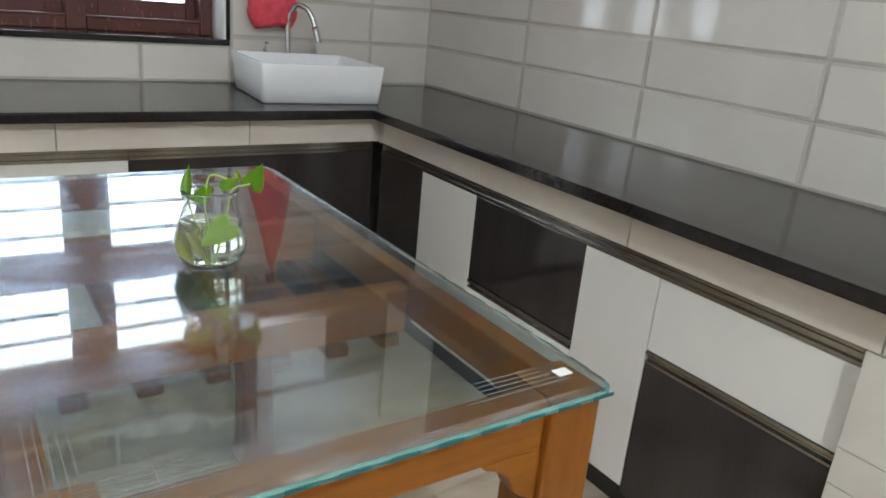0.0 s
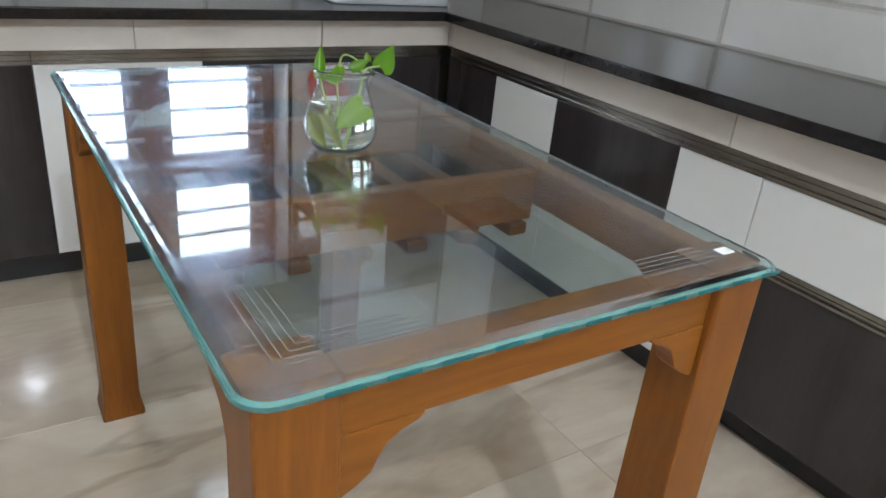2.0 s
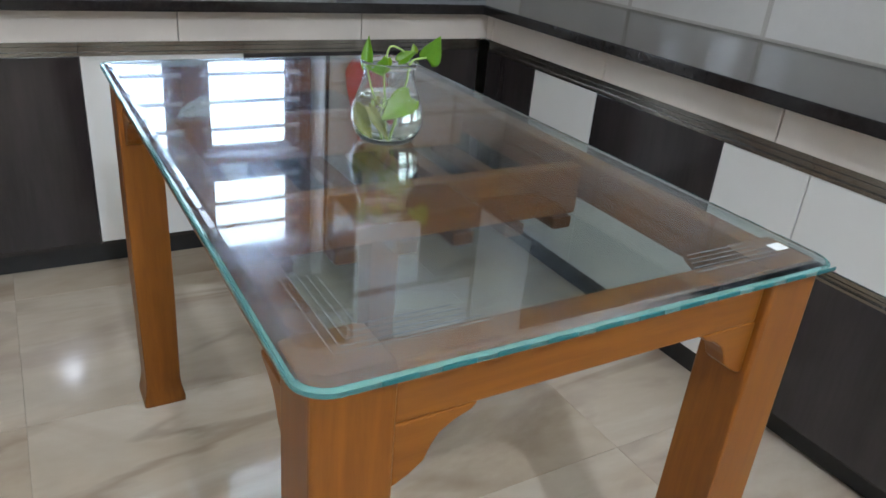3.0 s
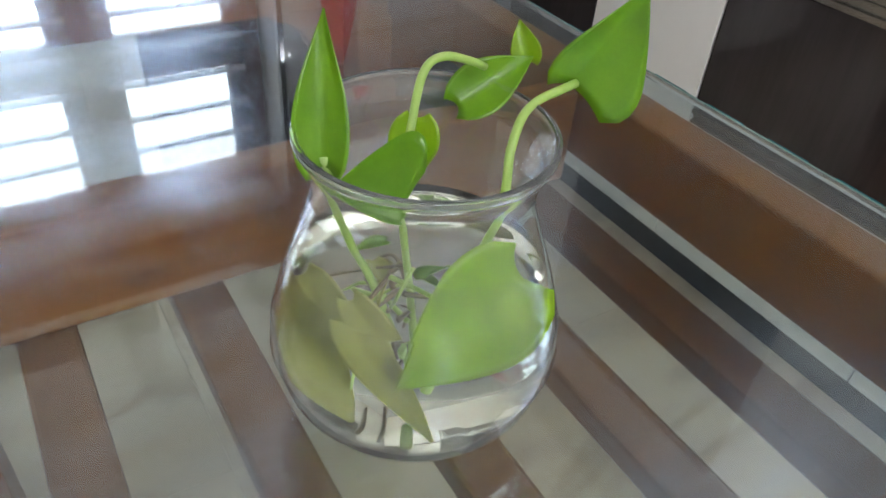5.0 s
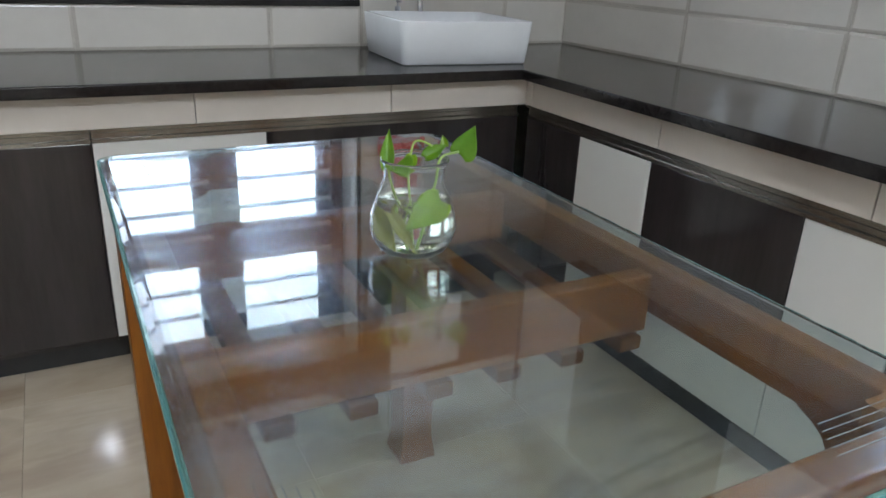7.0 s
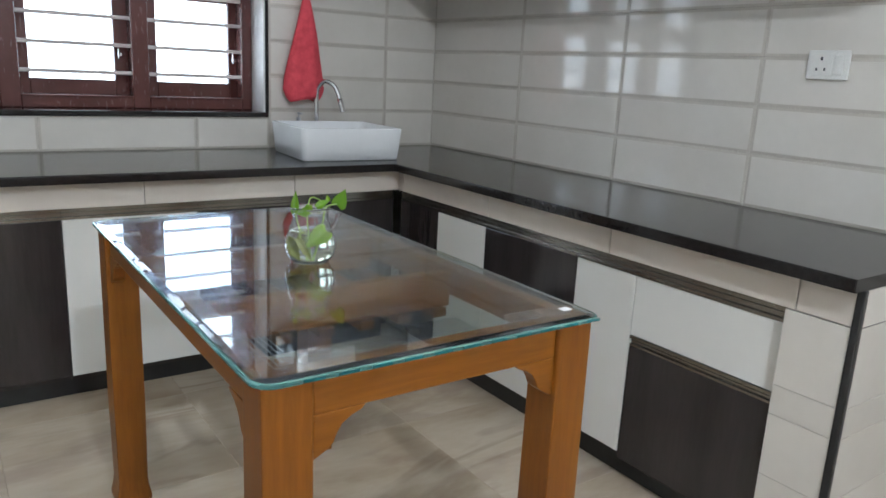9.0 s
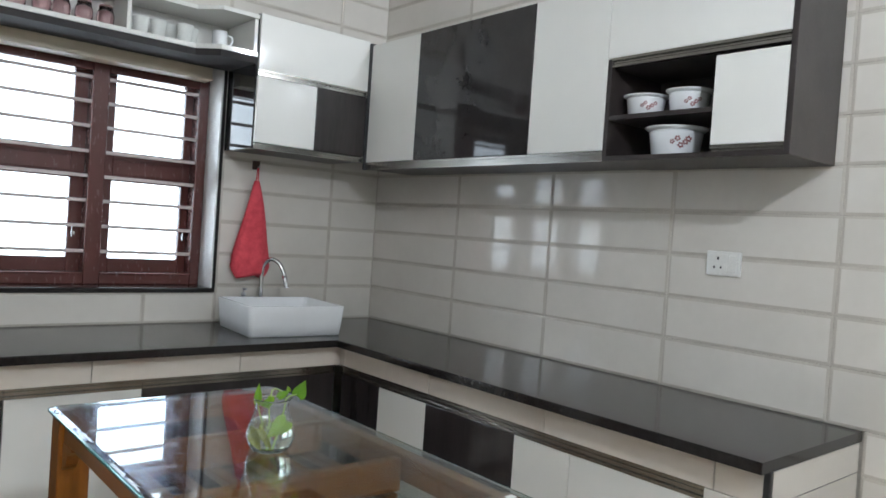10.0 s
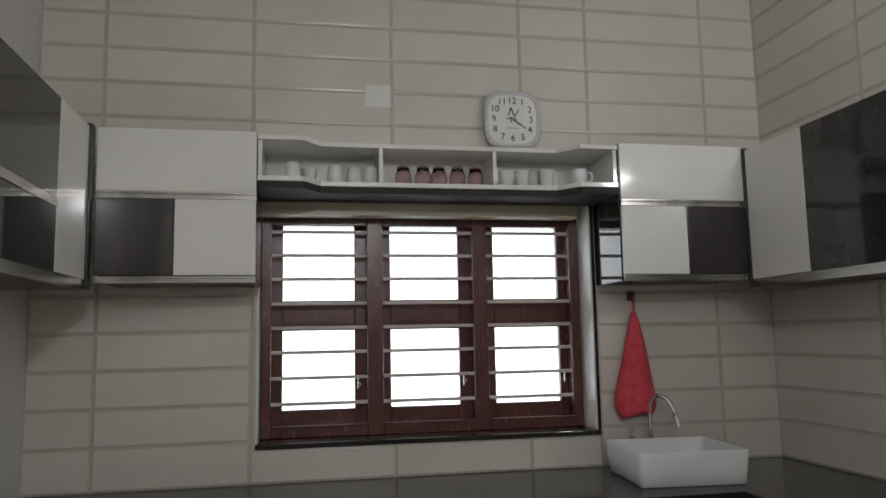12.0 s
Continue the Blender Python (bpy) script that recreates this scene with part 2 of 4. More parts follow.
LEAF = leafy("green_leaf", (0.090, 0.215, 0.004), (0.165, 0.330, 0.006))
PALELEAF = leafy("yellow_green_leaf", (0.15, 0.29, 0.004), (0.23, 0.37, 0.006))
STEM = leafy("pale_green_stem", (0.30, 0.44, 0.11), (0.42, 0.55, 0.18))
OLDLEAF = leafy("old_olive_leaf", (0.17, 0.19, 0.03), (0.30, 0.30, 0.06))
ROOT = surf("brown_root", (0.11, 0.08, 0.03), (0.24, 0.18, 0.08), 60, 0.6, 0.1, 0.2, 300)
REDGLASS = clear("red_tinted_glass", (0.985, 0.82, 0.84))
SMOKEGLASS = clear("smoky_glass_base", (0.55, 0.36, 0.36))
CUPWHITE = surf("translucent_white_cup", (0.70, 0.71, 0.68), (0.78, 0.79, 0.76), 20, 0.25, 0.05, 0.02, 90)
BLINDCLOTH = surf("beige_metal_pelmet", (0.47, 0.405, 0.30), (0.55, 0.48, 0.37), 6, 0.3, 0.06, 0.04, 120, stretch=(0.2, 1, 4))
FLOWER = surf("maroon_flower_print", (0.20, 0.06, 0.07), (0.34, 0.16, 0.15), 60, 0.4, 0.1, 0.0, 90)
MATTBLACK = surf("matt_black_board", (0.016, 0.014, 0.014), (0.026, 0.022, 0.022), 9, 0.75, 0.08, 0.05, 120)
BRACKET = surf("dark_brown_hook", (0.05, 0.025, 0.018), (0.09, 0.045, 0.03), 20, 0.4, 0.1, 0.1, 150)
BULB = glowing("lit_bulb", (0.95, 0.98, 1.0), 60.0)
SKYGLOW = glowing("bright_overcast_backdrop", (0.86, 0.95, 1.0), 7.5)


# ---- building helpers ----
def box(x0, x1, y0, y1, z0, z1, bevel=0.0, seg=2):
    bm = bmesh.new()
    bmesh.ops.create_cube(bm, size=1)
    for v in bm.verts:
        v.co = ((x0 + x1) / 2 + v.co.x * abs(x1 - x0), (y0 + y1) / 2 + v.co.y * abs(y1 - y0), (z0 + z1) / 2 + v.co.z * abs(z1 - z0))
    if bevel:
        bmesh.ops.bevel(bm, geom=bm.edges[:], offset=bevel, segments=seg, profile=0.5, affect="EDGES")
    return bm


def merged(*bms):
    out = bmesh.new()
    for b in bms:
        me = bpy.data.meshes.new("tmp")
        b.to_mesh(me)
        b.free()
        out.from_mesh(me)
        bpy.data.meshes.remove(me)
    return out


def lathe(profile, segs=48, at=(0, 0, 0)):
    """A turned shape from (radius, height) pairs."""
    bm = bmesh.new()
    rings = []
    for r, z in profile:
        if r < 1e-5:
            rings.append([bm.verts.new((at[0], at[1], at[2] + z))])
        else:
            rings.append([bm.verts.new((at[0] + r * math.cos(2 * math.pi * i / segs), at[1] + r * math.sin(2 * math.pi * i / segs), at[2] + z)) for i in range(segs)])
    for a, b in zip(rings, rings[1:]):
        for i in range(segs):
            j = (i + 1) % segs
            q = [a[i % len(a)], a[j % len(a)], b[j % len(b)], b[i % len(b)]]
            q = [v for n, v in enumerate(q) if v not in q[:n]]
            if len(q) > 2:
                bm.faces.new(q)
    bmesh.ops.recalc_face_normals(bm, faces=bm.faces[:])
    return bm


def tube(points, radius, segs=12, taper=1.0):
    """A round rod along points, with smooth joints."""
    pts = [Vector(p) for p in points]
    bm = bmesh.new()
    rings = []
    side = None
    for i, p in enumerate(pts):
        d = (pts[min(i + 1, len(pts) - 1)] - pts[max(i - 1, 0)]).normalized()
        if side is None:
            side = d.orthogonal().normalized()
        side = (side - d * side.dot(d)).normalized()
        up = d.cross(side)
        r = radius * (1 + (taper - 1) * i / (len(pts) - 1))
        rings.append([bm.verts.new(p + side * (r * math.cos(2 * math.pi * k / segs)) + up * (r * math.sin(2 * math.pi * k / segs))) for k in range(segs)])
    for a, b in zip(rings, rings[1:]):
        for k in range(segs):
            bm.faces.new((a[k], a[(k + 1) % segs], b[(k + 1) % segs], b[k]))
    bm.faces.new(rings[0][::-1])
    bm.faces.new(rings[-1])
    bmesh.ops.recalc_face_normals(bm, faces=bm.faces[:])
    return bm


def curve_points(ctrl, n=20):
    """Points on a smooth line through the control points."""
    c = [Vector(p) for p in ctrl]
    c = [c[0] * 2 - c[1]] + c + [c[-1] * 2 - c[-2]]
    out = []
    for i in range(1, len(c) - 2):
        for k in range(n):
            u = k / n
            a, b, d, e = c[i - 1], c[i], c[i + 1], c[i + 2]
            out.append(0.5 * (2 * b + (d - a) * u + (2 * a - 5 * b + 4 * d - e) * u * u + (3 * b - a - 3 * d + e) * u ** 3))
    return out + [c[-2]]


def prism(outline, axis, lo, hi, bevel=0.0):
    """A flat outline (pairs) pushed along an axis from lo to hi."""
    put = {"x": lambda a, b, c: (c, a, b), "y": lambda a, b, c: (a, c, b), "z": lambda a, b, c: (a, b, c)}[axis]
    bm = bmesh.new()
    low = [bm.verts.new(put(a, b, lo)) for a, b in outline]
    top = [bm.verts.new(put(a, b, hi)) for a, b in outline]
    bm.faces.new(low[::-1])
    bm.faces.new(top)
    for i in range(len(outline)):
        j = (i + 1) % len(outline)
        bm.faces.new((low[i], low[j], top[j], top[i]))
    bmesh.ops.recalc_face_normals(bm, faces=bm.faces[:])
    if bevel:
        bmesh.ops.bevel(bm, geom=bm.edges[:], offset=bevel, segments=2, profile=0.5, affect="EDGES")
    return bm


def smooth(bm, on=True):
    for f in bm.faces:
        f.smooth = on
    return bm


def where(ob):
    return ob.location + (where(ob.parent) if ob.parent else Vector((0, 0, 0)))


def mesh_of(name, bm, material):
    me = bpy.data.meshes.new(name)
    bm.to_mesh(me)
    bm.free()
    me.materials.append(material)
    return me


def part(name, bm, material, parent, label=""):
    bmesh.ops.translate(bm, verts=bm.verts[:], vec=-where(parent))
    ob = new(name, mesh_of(name, bm, material))
    ob.parent = parent
    if label:
        ob["label"] = label
    return ob


def thing(name, at, label, category, group="", kind=""):
    ob = new(name)
    ob.location = at
    ob.empty_display_size = 0.05
    return tagged(ob, label, category, group, kind)


def solid(name, bm, material, at, label, category="", group="", kind=""):
    """A thing or a piece of the setting that is one mesh."""
    bmesh.ops.translate(bm, verts=bm.verts[:], vec=-Vector(at))
    ob = new(name, mesh_of(name, bm, material))
    ob.location = at
    return tagged(ob, label, category, group, kind)


# ---- plan, in metres: the corner of the two tiled walls is the origin ----
WEST, SOUTH, TOP = -3.270, -4.10, 3.15
COUNTER, SLAB = 0.83, 0.03
EDGE_E, EDGE_N = -0.606, -0.645
FRONT_E, FRONT_N = -0.518, -0.523
END = -2.503
WIN_X0, WIN_X1, WIN_Z0, WIN_Z1 = -2.388, -0.904, 0.989, 2.050
WALL = 0.25

# ---- walls, floor, ceiling ----
BACK = 0.008
solid("wall_east", box(BACK, WALL, SOUTH - WALL, WALL, 0, TOP), GROUT, (WALL / 2, SOUTH / 2, 0), "cream tiled kitchen wall with tan joints", "wall", kind="structure")
wall_e = bpy.data.objects["wall_east"]
north = merged(
    box(WEST - WALL, WIN_X0, BACK, WALL, 0, TOP), box(WIN_X1, BACK, BACK, WALL, 0, TOP),
    box(WIN_X0, WIN_X1, BACK, WALL, 0, WIN_Z0 - 0.02), box(WIN_X0, WIN_X1, BACK, WALL, WIN_Z1, TOP))
wall_n = solid("wall_north", north, GROUT, (-1.6, WALL / 2, 0), "cream tiled kitchen wall with a barred window", "wall", kind="structure")
wall_w = solid("wall_west", box(WEST - WALL, WEST, SOUTH - WALL, BACK, 0, TOP), PLASTER, (WEST - WALL / 2, SOUTH / 2, 0), "plain cream plastered wall", "wall", kind="structure")
wall_s = solid("wall_south", box(WEST, BACK, SOUTH - WALL, SOUTH, 0, TOP), PLASTER, (-1.6, SOUTH - WALL / 2, 0), "plain cream plastered wall", "wall", kind="structure")
solid("ceiling", box(WEST - WALL, WALL, SOUTH - WALL, WALL, TOP, TOP + 0.12), PLASTER, (-1.6, -2, TOP), "plain white ceiling", "ceiling", kind="structure")
floor = solid("floor", box(WEST - WALL, WALL, SOUTH - WALL, WALL, -0.15, -0.006), FLOORGROUT, (-1.6, -2, -0.15), "polished beige marble tile floor with brown veins", "floor", kind="structure")
solid("backdrop", box(-7.5, 4.0, 3.0, 3.05, -1.5, 6.0), SKYGLOW, (-1.7, 3.0, -1.5), "bright white overcast daylight outside", "backdrop", kind="structure")
solid("ground", box(-40, 40, 0.3, 80, -0.35, -0.3), GROUT, (0, 40, -0.35), "pale ground outside the window", "ground", kind="structure")

# ---- window ----
window = thing("window_1", ((WIN_X0 + WIN_X1) / 2, 0.18, WIN_Z0), "red-brown wooden window with three shutters and pale iron bars", "window", kind="structure")
FY0, FY1 = 0.135, 0.215
part("reveal", merged(box(WIN_X1 - 0.008, WIN_X1, -0.004, FY1, WIN_Z0, WIN_Z1), box(WIN_X0, WIN_X0 + 0.008, -0.004, FY1, WIN_Z0, WIN_Z1)), REVEAL, window, "white stone window reveal")
cols = [(-2.3345, -1.9155), (-1.8445, -1.4285), (-1.3615, -0.9585)]
panes = [(-2.2875, -1.9675), (-1.8015, -1.4815), (-1.3085, -0.9925)]
part("window_sill", box(WIN_X0 - 0.001, WIN_X1 + 0.012, -0.012, FY1, WIN_Z0 - 0.022, WIN_Z0, 0.003), GRANITE, window, "black granite sill")
part("sill_trim", box(WIN_X1, WIN_X1 + 0.014, -0.010, 0.008, WIN_Z0, WIN_Z1), GRANITE, window, "black granite edge strip")
fx0, fx1, fz0, fz1 = WIN_X0 + 0.008, WIN_X1 - 0.008, WIN_Z0, WIN_Z1
edges = [fx0] + [v for c in cols for v in c] + [fx1]
for a, b in ((edges[0], edges[1]), (edges[2], edges[3]), (edges[4], edges[5]), (edges[6], edges[7])):
    part("stile", box(a, b, FY0, FY1, fz0, fz1, 0.004), REDWOOD, window)
for a, b in cols:
    part("bottom_rail", box(a, b, FY0, FY1, fz0, fz0 + 0.052, 0.004), REDWOOD, window)
    part("top_rail", box(a, b, FY0, FY1, 1.917, fz1, 0.004), REDWOOD, window)
    part("rail_bead", box(a, b, FY0 - 0.006, FY0 + 0.004, fz0 + 0.044, fz0 + 0.052, 0.002), REDWOOD, window)
for (a, b), (pa, pb) in zip(cols, panes):
    sh = part("shutter", merged(
        box(a - 0.03, pa, 0.216, 0.250, fz0 + 0.03, 1.992, 0.003), box(pb, b + 0.03, 0.216, 0.250, fz0 + 0.03, 1.992, 0.003),
        box(pa, pb, 0.216, 0.250, fz0 + 0.03, 1.101, 0.003), box(pa, pb, 0.216, 0.250, 1.931, 1.992, 0.003),
        box(pa, pb, 0.216, 0.250, 1.450, 1.586, 0.003), box(pa, pb, 0.211, 0.216, 1.480, 1.545, 0.002)), REDWOOD, window)
    for z0, z1 in ((1.101, 1.450), (1.586, 1.931)):
        pane = part("pane", box(pa, pb, 0.232, 0.236, z0, z1), PANE, sh, "clear window glass")
    part("latch", merged(box(pb + 0.012, pb + 0.030, 0.204, 0.216, 1.20, 1.215, 0.002), box(pb + 0.012, pb + 0.018, 0.196, 0.205, 1.19, 1.235, 0.002)), CHROME, sh, "small metal latch")
    for z in (1.890, 1.784, 1.678, 1.569, 1.462, 1.355, 1.244, 1.133):
        part("bar", box(a - 0.004, b + 0.004, FY0 + 0.012, FY0 + 0.026, z - 0.0075, z + 0.0075, 0.003), BARPAINT, window, "pale painted iron bar")
pelmet = thing("pelmet", (-1.663, 0.05, 1.945), "beige metallic pelmet strip above the window", "pelmet")
part("panel", box(-2.3755, -0.9505, 0.0165, 0.10, 1.945, 2.040, 0.004), BLINDCLOTH, pelmet)
part("bead", box(-2.3755, -0.9505, 0.008, 0.016, 1.945, 1.955, 0.002), BLINDCLOTH, pelmet, "lower metal bead")
part("bead", box(-2.3755, -0.9505, 0.008, 0.016, 2.022, 2.035, 0.002), BLINDCLOTH, pelmet, "upper metal bead")

# ---- worktop ----
worktop = thing("worktop", (-1.0, -0.4, COUNTER - SLAB), "polished black granite worktop running round the corner", "worktop")
part("slab", prism([(WEST, -0.004), (WEST, EDGE_N), (EDGE_E - 0.0004, EDGE_N), (EDGE_E - 0.0004, -0.004)], "z", COUNTER - SLAB, COUNTER, 0.0), GRANITE, worktop, "black granite slab under the window")
part("slab", prism([(EDGE_E + 0.0004, -0.004), (EDGE_E + 0.0004, EDGE_N - 0.0), (EDGE_E, EDGE_N - 0.0), (EDGE_E, END), (-0.004, END), (-0.004, -0.004)], "z", COUNTER - SLAB, COUNTER, 0.0), GRANITE, worktop, "black granite slab along the side wall")
part("nosing", box(WEST, EDGE_E, EDGE_N - 0.004, EDGE_N - 0.0004, COUNTER - SLAB + 0.002, COUNTER - 0.002, 0.0015), GRANITE, worktop, "rounded black edge")
part("nosing", box(EDGE_E - 0.004, EDGE_E - 0.0004, END, EDGE_N - 0.004, COUNTER - SLAB + 0.002, COUNTER - 0.002, 0.0015), GRANITE, worktop, "rounded black edge")


def skirt_tiles(parent, axis, a0, a1, face, z0, z1, step=0.6, start=0.0):
    """Narrow tiles along a strip; each is a piece of its own."""
    cuts = [a0]
    n = math.ceil((a0 - start) / step + 0.001)
    while start + n * step < a1 - 0.02:
        if start + n * step > a0 + 0.02:
            cuts.append(start + n * step)
        n += 1
    cuts.append(a1)
    for p, q in zip(cuts, cuts[1:]):
        g = 0.0015
        if axis == "x":
            part("tile", box(p + g, q - g, face, face + 0.009, z0 + g, z1 - g, 0.0015, 1), BOUNCETILE, parent)
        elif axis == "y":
            part("tile", box(face, face + 0.009, p + g, q - g, z0 + g, z1 - g, 0.0015, 1), BOUNCETILE, parent)


# tiled band under the worktop
band = thing("trim_east", (-0.52, -1.4, 0.716), "cream tiled band under the black worktop", "tile band", kind="structure")
part("backing", box(-0.546, -0.30, END + 0.01, -0.58, 0.711, 0.7995), GROUT, band)
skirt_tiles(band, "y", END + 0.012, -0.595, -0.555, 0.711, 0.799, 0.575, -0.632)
band_n = thing("trim_north", (-1.9, -0.58, 0.716), "cream tiled band under the black worktop", "tile band", kind="structure")
part("backing", box(WEST, -0.558, -0.585, -0.30, 0.711, 0.7995), GROUT, band_n)
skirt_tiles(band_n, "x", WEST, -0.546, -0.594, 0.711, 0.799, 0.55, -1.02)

# tiled end of the east counter
pier = thing("counter_end", (-0.3, -2.42, 0), "cream tiled counter end with a black corner strip", "counter end", kind="structure")
part("core", box(-0.546, -0.004, END + 0.012, -2.334, 0, 0.710), GROUT, pier)
zs = [0.004, 0.135, 0.285, 0.445, 0.52, 0.710, 0.721]
for z0, z1 in zip(zs[:-2], zs[1:-1]):
    part("tile", box(-0.555, -0.546, END + 0.018, -2.333, z0 + 0.0006, z1 - 0.0006, 0.0008, 1), TILE, pier)
    part("tile", box(-0.545, -0.008, END + 0.003, END + 0.012, z0 + 0.0006, z1 - 0.0006, 0.0008, 1), TILE, pier)
part("tile", box(-0.545, -0.008, END + 0.003, END + 0.012, 0.7115, 0.797, 0.0015, 1), TILE, pier)
part("corner_strip", box(-0.562, -0.5455, END - 0.002, END + 0.0165, 0.002, 0.7985, 0.003), BLACK, pier, "black corner strip")


# ---- base cabinets ----
def handle_profile(x0, x1, y0, y1, z0, z1):
    """A long grip profile: a lip, a hollow and a lower flange."""
    h = z1 - z0
    along_x = abs(x1 - x0) > abs(y1 - y0)
    f = y0 if along_x else x0
    section = [(0.0, 1.0), (0.0, 0.72), (0.0115, 0.70), (0.0115, 0.55), (0.0080, 0.54), (0.0080, 0.43), (0.0115, 0.42), (0.0115, 0.22), (0.0040, 0.20), (0.0040, 0.0), (0.016, 0.0), (0.016, 1.0)]
    pts = [(f + d, z0 + h * s) for d, s in section]
    return prism(pts, "x", x0, x1) if along_x else prism(pts, "y", y0, y1)


def base_unit_east(y0, y1, material, label, drawers=False, pair=False):
    u = thing("base_cabinet", (-0.30, (y0 + y1) / 2, 0), label, "cabinet", "cabinets under the worktop")
    part("body", box(FRONT_E + 0.020, -0.02, y0 + 0.0005, y1 - 0.0005, 0.083, 0.7075), DARKMATT, u)
    part("plinth", box(FRONT_E + 0.060, -0.05, y0, y1, 0.0, 0.0825), BLACK, u, "black plinth")
    g = 0.0015
    if drawers:
        part("drawer_front", box(FRONT_E, FRONT_E + 0.018, y0 + g, y1 - g, 0.483, 0.6615, 0.002), WHITE, u, "glossy white drawer front")
        part("handle", handle_profile(FRONT_E - 0.003, FRONT_E + 0.013, y0 + g, y1 - g, 0.450, 0.482), ALU, u, "metal grip profile")
        part("drawer_front", box(FRONT_E, FRONT_E + 0.018, y0 + g, y1 - g, 0.085, 0.449, 0.002), DARK, u, "glossy dark brown drawer front")
    elif pair:
        part("drawer_front", box(FRONT_E, FRONT_E + 0.018, y0 + g, y1 - g, 0.397, 0.6615, 0.002), DARK, u, "glossy dark brown drawer front")
        part("handle", handle_profile(FRONT_E - 0.003, FRONT_E + 0.013, y0 + g, y1 - g, 0.368, 0.396), ALU, u, "metal grip profile")
        part("drawer_front", box(FRONT_E, FRONT_E + 0.018, y0 + g, y1 - g, 0.103, 0.367, 0.002), WHITE, u, "glossy white drawer front")
    else:
        part("door", box(FRONT_E, FRONT_E + 0.018, y0 + g, y1 - g, 0.103, 0.6615, 0.002), material, u)
    part("handle", handle_profile(FRONT_E - 0.006, FRONT_E + 0.010, y0 + 0.0008, y1 - 0.0008, 0.6625, 0.7075), ALU, u, "metal grip profile")
    return u


def base_unit_north(x0, x1, material, label):
    u = thing("base_cabinet", ((x0 + x1) / 2, -0.30, 0), label, "cabinet", "cabinets under the worktop")
    part("body", box(x0 + 0.0005, x1 - 0.0005, FRONT_N + 0.020, -0.02, 0.083, 0.7075), DARKMATT, u)
    part("plinth", box(x0, x1, FRONT_N + 0.080, -0.05, 0.0, 0.0825), BLACK, u, "black plinth")
    g = 0.0015
    part("door", box(x0 + g, x1 - g, FRONT_N, FRONT_N + 0.018, 0.103, 0.6615, 0.002), material, u)
    part("handle", handle_profile(x0 + 0.0008, x1 - 0.0008, FRONT_N - 0.006, FRONT_N + 0.010, 0.6625, 0.7075), ALU, u, "metal grip profile")
    return u


D, W = "glossy dark brown laminate base cabinet with metal grip profile", "glossy white laminate base cabinet with metal grip profile"
base_unit_east(-0.844, -0.560, DARK, D)
base_unit_east(-1.151, -0.844, WHITE, W)
base_unit_east(-1.622, -1.151, DARK, "drawer cabinet with a dark front above a white one", False, True)
base_unit_east(-1.862, -1.622, WHITE, W)
base_unit_east(-2.331, -1.862, WHITE, "drawer cabinet with a white and a dark front", True)
base_unit_north(-1.370, -0.530, DARK, D)
base_unit_north(-1.821, -1.370, WHITE, W)
base_unit_north(-2.282, -1.821, DARK, D)
base_unit_north(-2.722, -2.282, WHITE, W)
base_unit_north(WEST, -2.722, DARK, D)

# ---- wall cabinets ----
UE, UN = -0.303, -0.304
EB, ET, NB, NT = 1.597, 2.197, 1.630, 2.217


def wall_unit_east(y0, y1, label):
    return thing("wall_cabinet", (-0.15, (y0 + y1) / 2, EB), label, "cabinet", "cabinets on the wall")


g = 0.0012
u = wall_unit_east(-0.6898, -0.302, "tall glossy white wall cabinet in the corner")
part("body", box(UE + 0.019, -0.003, -0.6893, -0.302, EB + 0.004, ET - 0.002), DARKMATT, u)
part("door", box(UE, UE + 0.018, -0.6898 + g, -0.322, EB + 0.036, ET, 0.002), WHITE, u)
part("corner_strip", box(UE - 0.006, UE + 0.019, -0.3215, -0.3025, EB, ET + 0.01, 0.002), BLACK, u, "black corner strip")
part("handle", handle_profile(UE + 0.001, UE + 0.017, -0.6893, -0.3225, EB, EB + 0.034), ALU, u, "metal grip profile")
u = wall_unit_east(-1.3857, -0.6898, "wall cabinet with a glossy black glass door")
part("body", box(UE + 0.019, -0.003, -1.3852, -0.6903, EB + 0.004, ET - 0.002), DARKMATT, u)
part("door", box(UE, UE + 0.018, -1.3857 + g, -0.6898 - g, EB + 0.036, ET, 0.002), MIRRORBLACK, u, "glossy near-black door")
part("handle", handle_profile(UE + 0.001, UE + 0.017, -1.3852, -0.6903, EB, EB + 0.034), ALU, u, "metal grip profile")
u = wall_unit_east(-1.7326, -1.3857, "tall glossy white wall cabinet")
part("body", box(UE + 0.019, -0.003, -1.7321, -1.3862, EB + 0.004, ET - 0.002), DARKMATT, u)
part("door", box(UE, UE + 0.018, -1.7326 + g, -1.3857 - g, EB + 0.036, ET, 0.002), WHITE, u)
part("handle", handle_profile(UE + 0.001, UE + 0.017, -1.7321, -1.3862, EB, EB + 0.034), ALU, u, "metal grip profile")
u = wall_unit_east(-2.3682, -1.7326, "white wall cabinet with an open dark niche")
part("side_panel", box(UE, -0.003, -2.3682, -2.3505, EB, ET, 0.001), DARKMATT, u, "dark brown laminate side")
part("side_panel", box(UE + 0.002, -0.003, -1.7494, -1.7331, EB, 1.939, 0.001), DARKMATT, u)
part("divider", box(UE + 0.019, -0.003, -2.1429, -2.1271, EB + 0.016, 1.909), DARKMATT, u)
part("bottom_board", box(UE + 0.002, -0.003, -2.35, -1.7499, EB, EB + 0.016), DARKMATT, u)
part("middle_board", box(UE + 0.004, -0.008, -2.1266, -1.7499, 1.734, 1.749), DARKMATT, u)
part("top_board", box(UE + 0.019, -0.003, -2.35, -1.7331, ET - 0.018, ET - 0.002), DARKMATT, u)
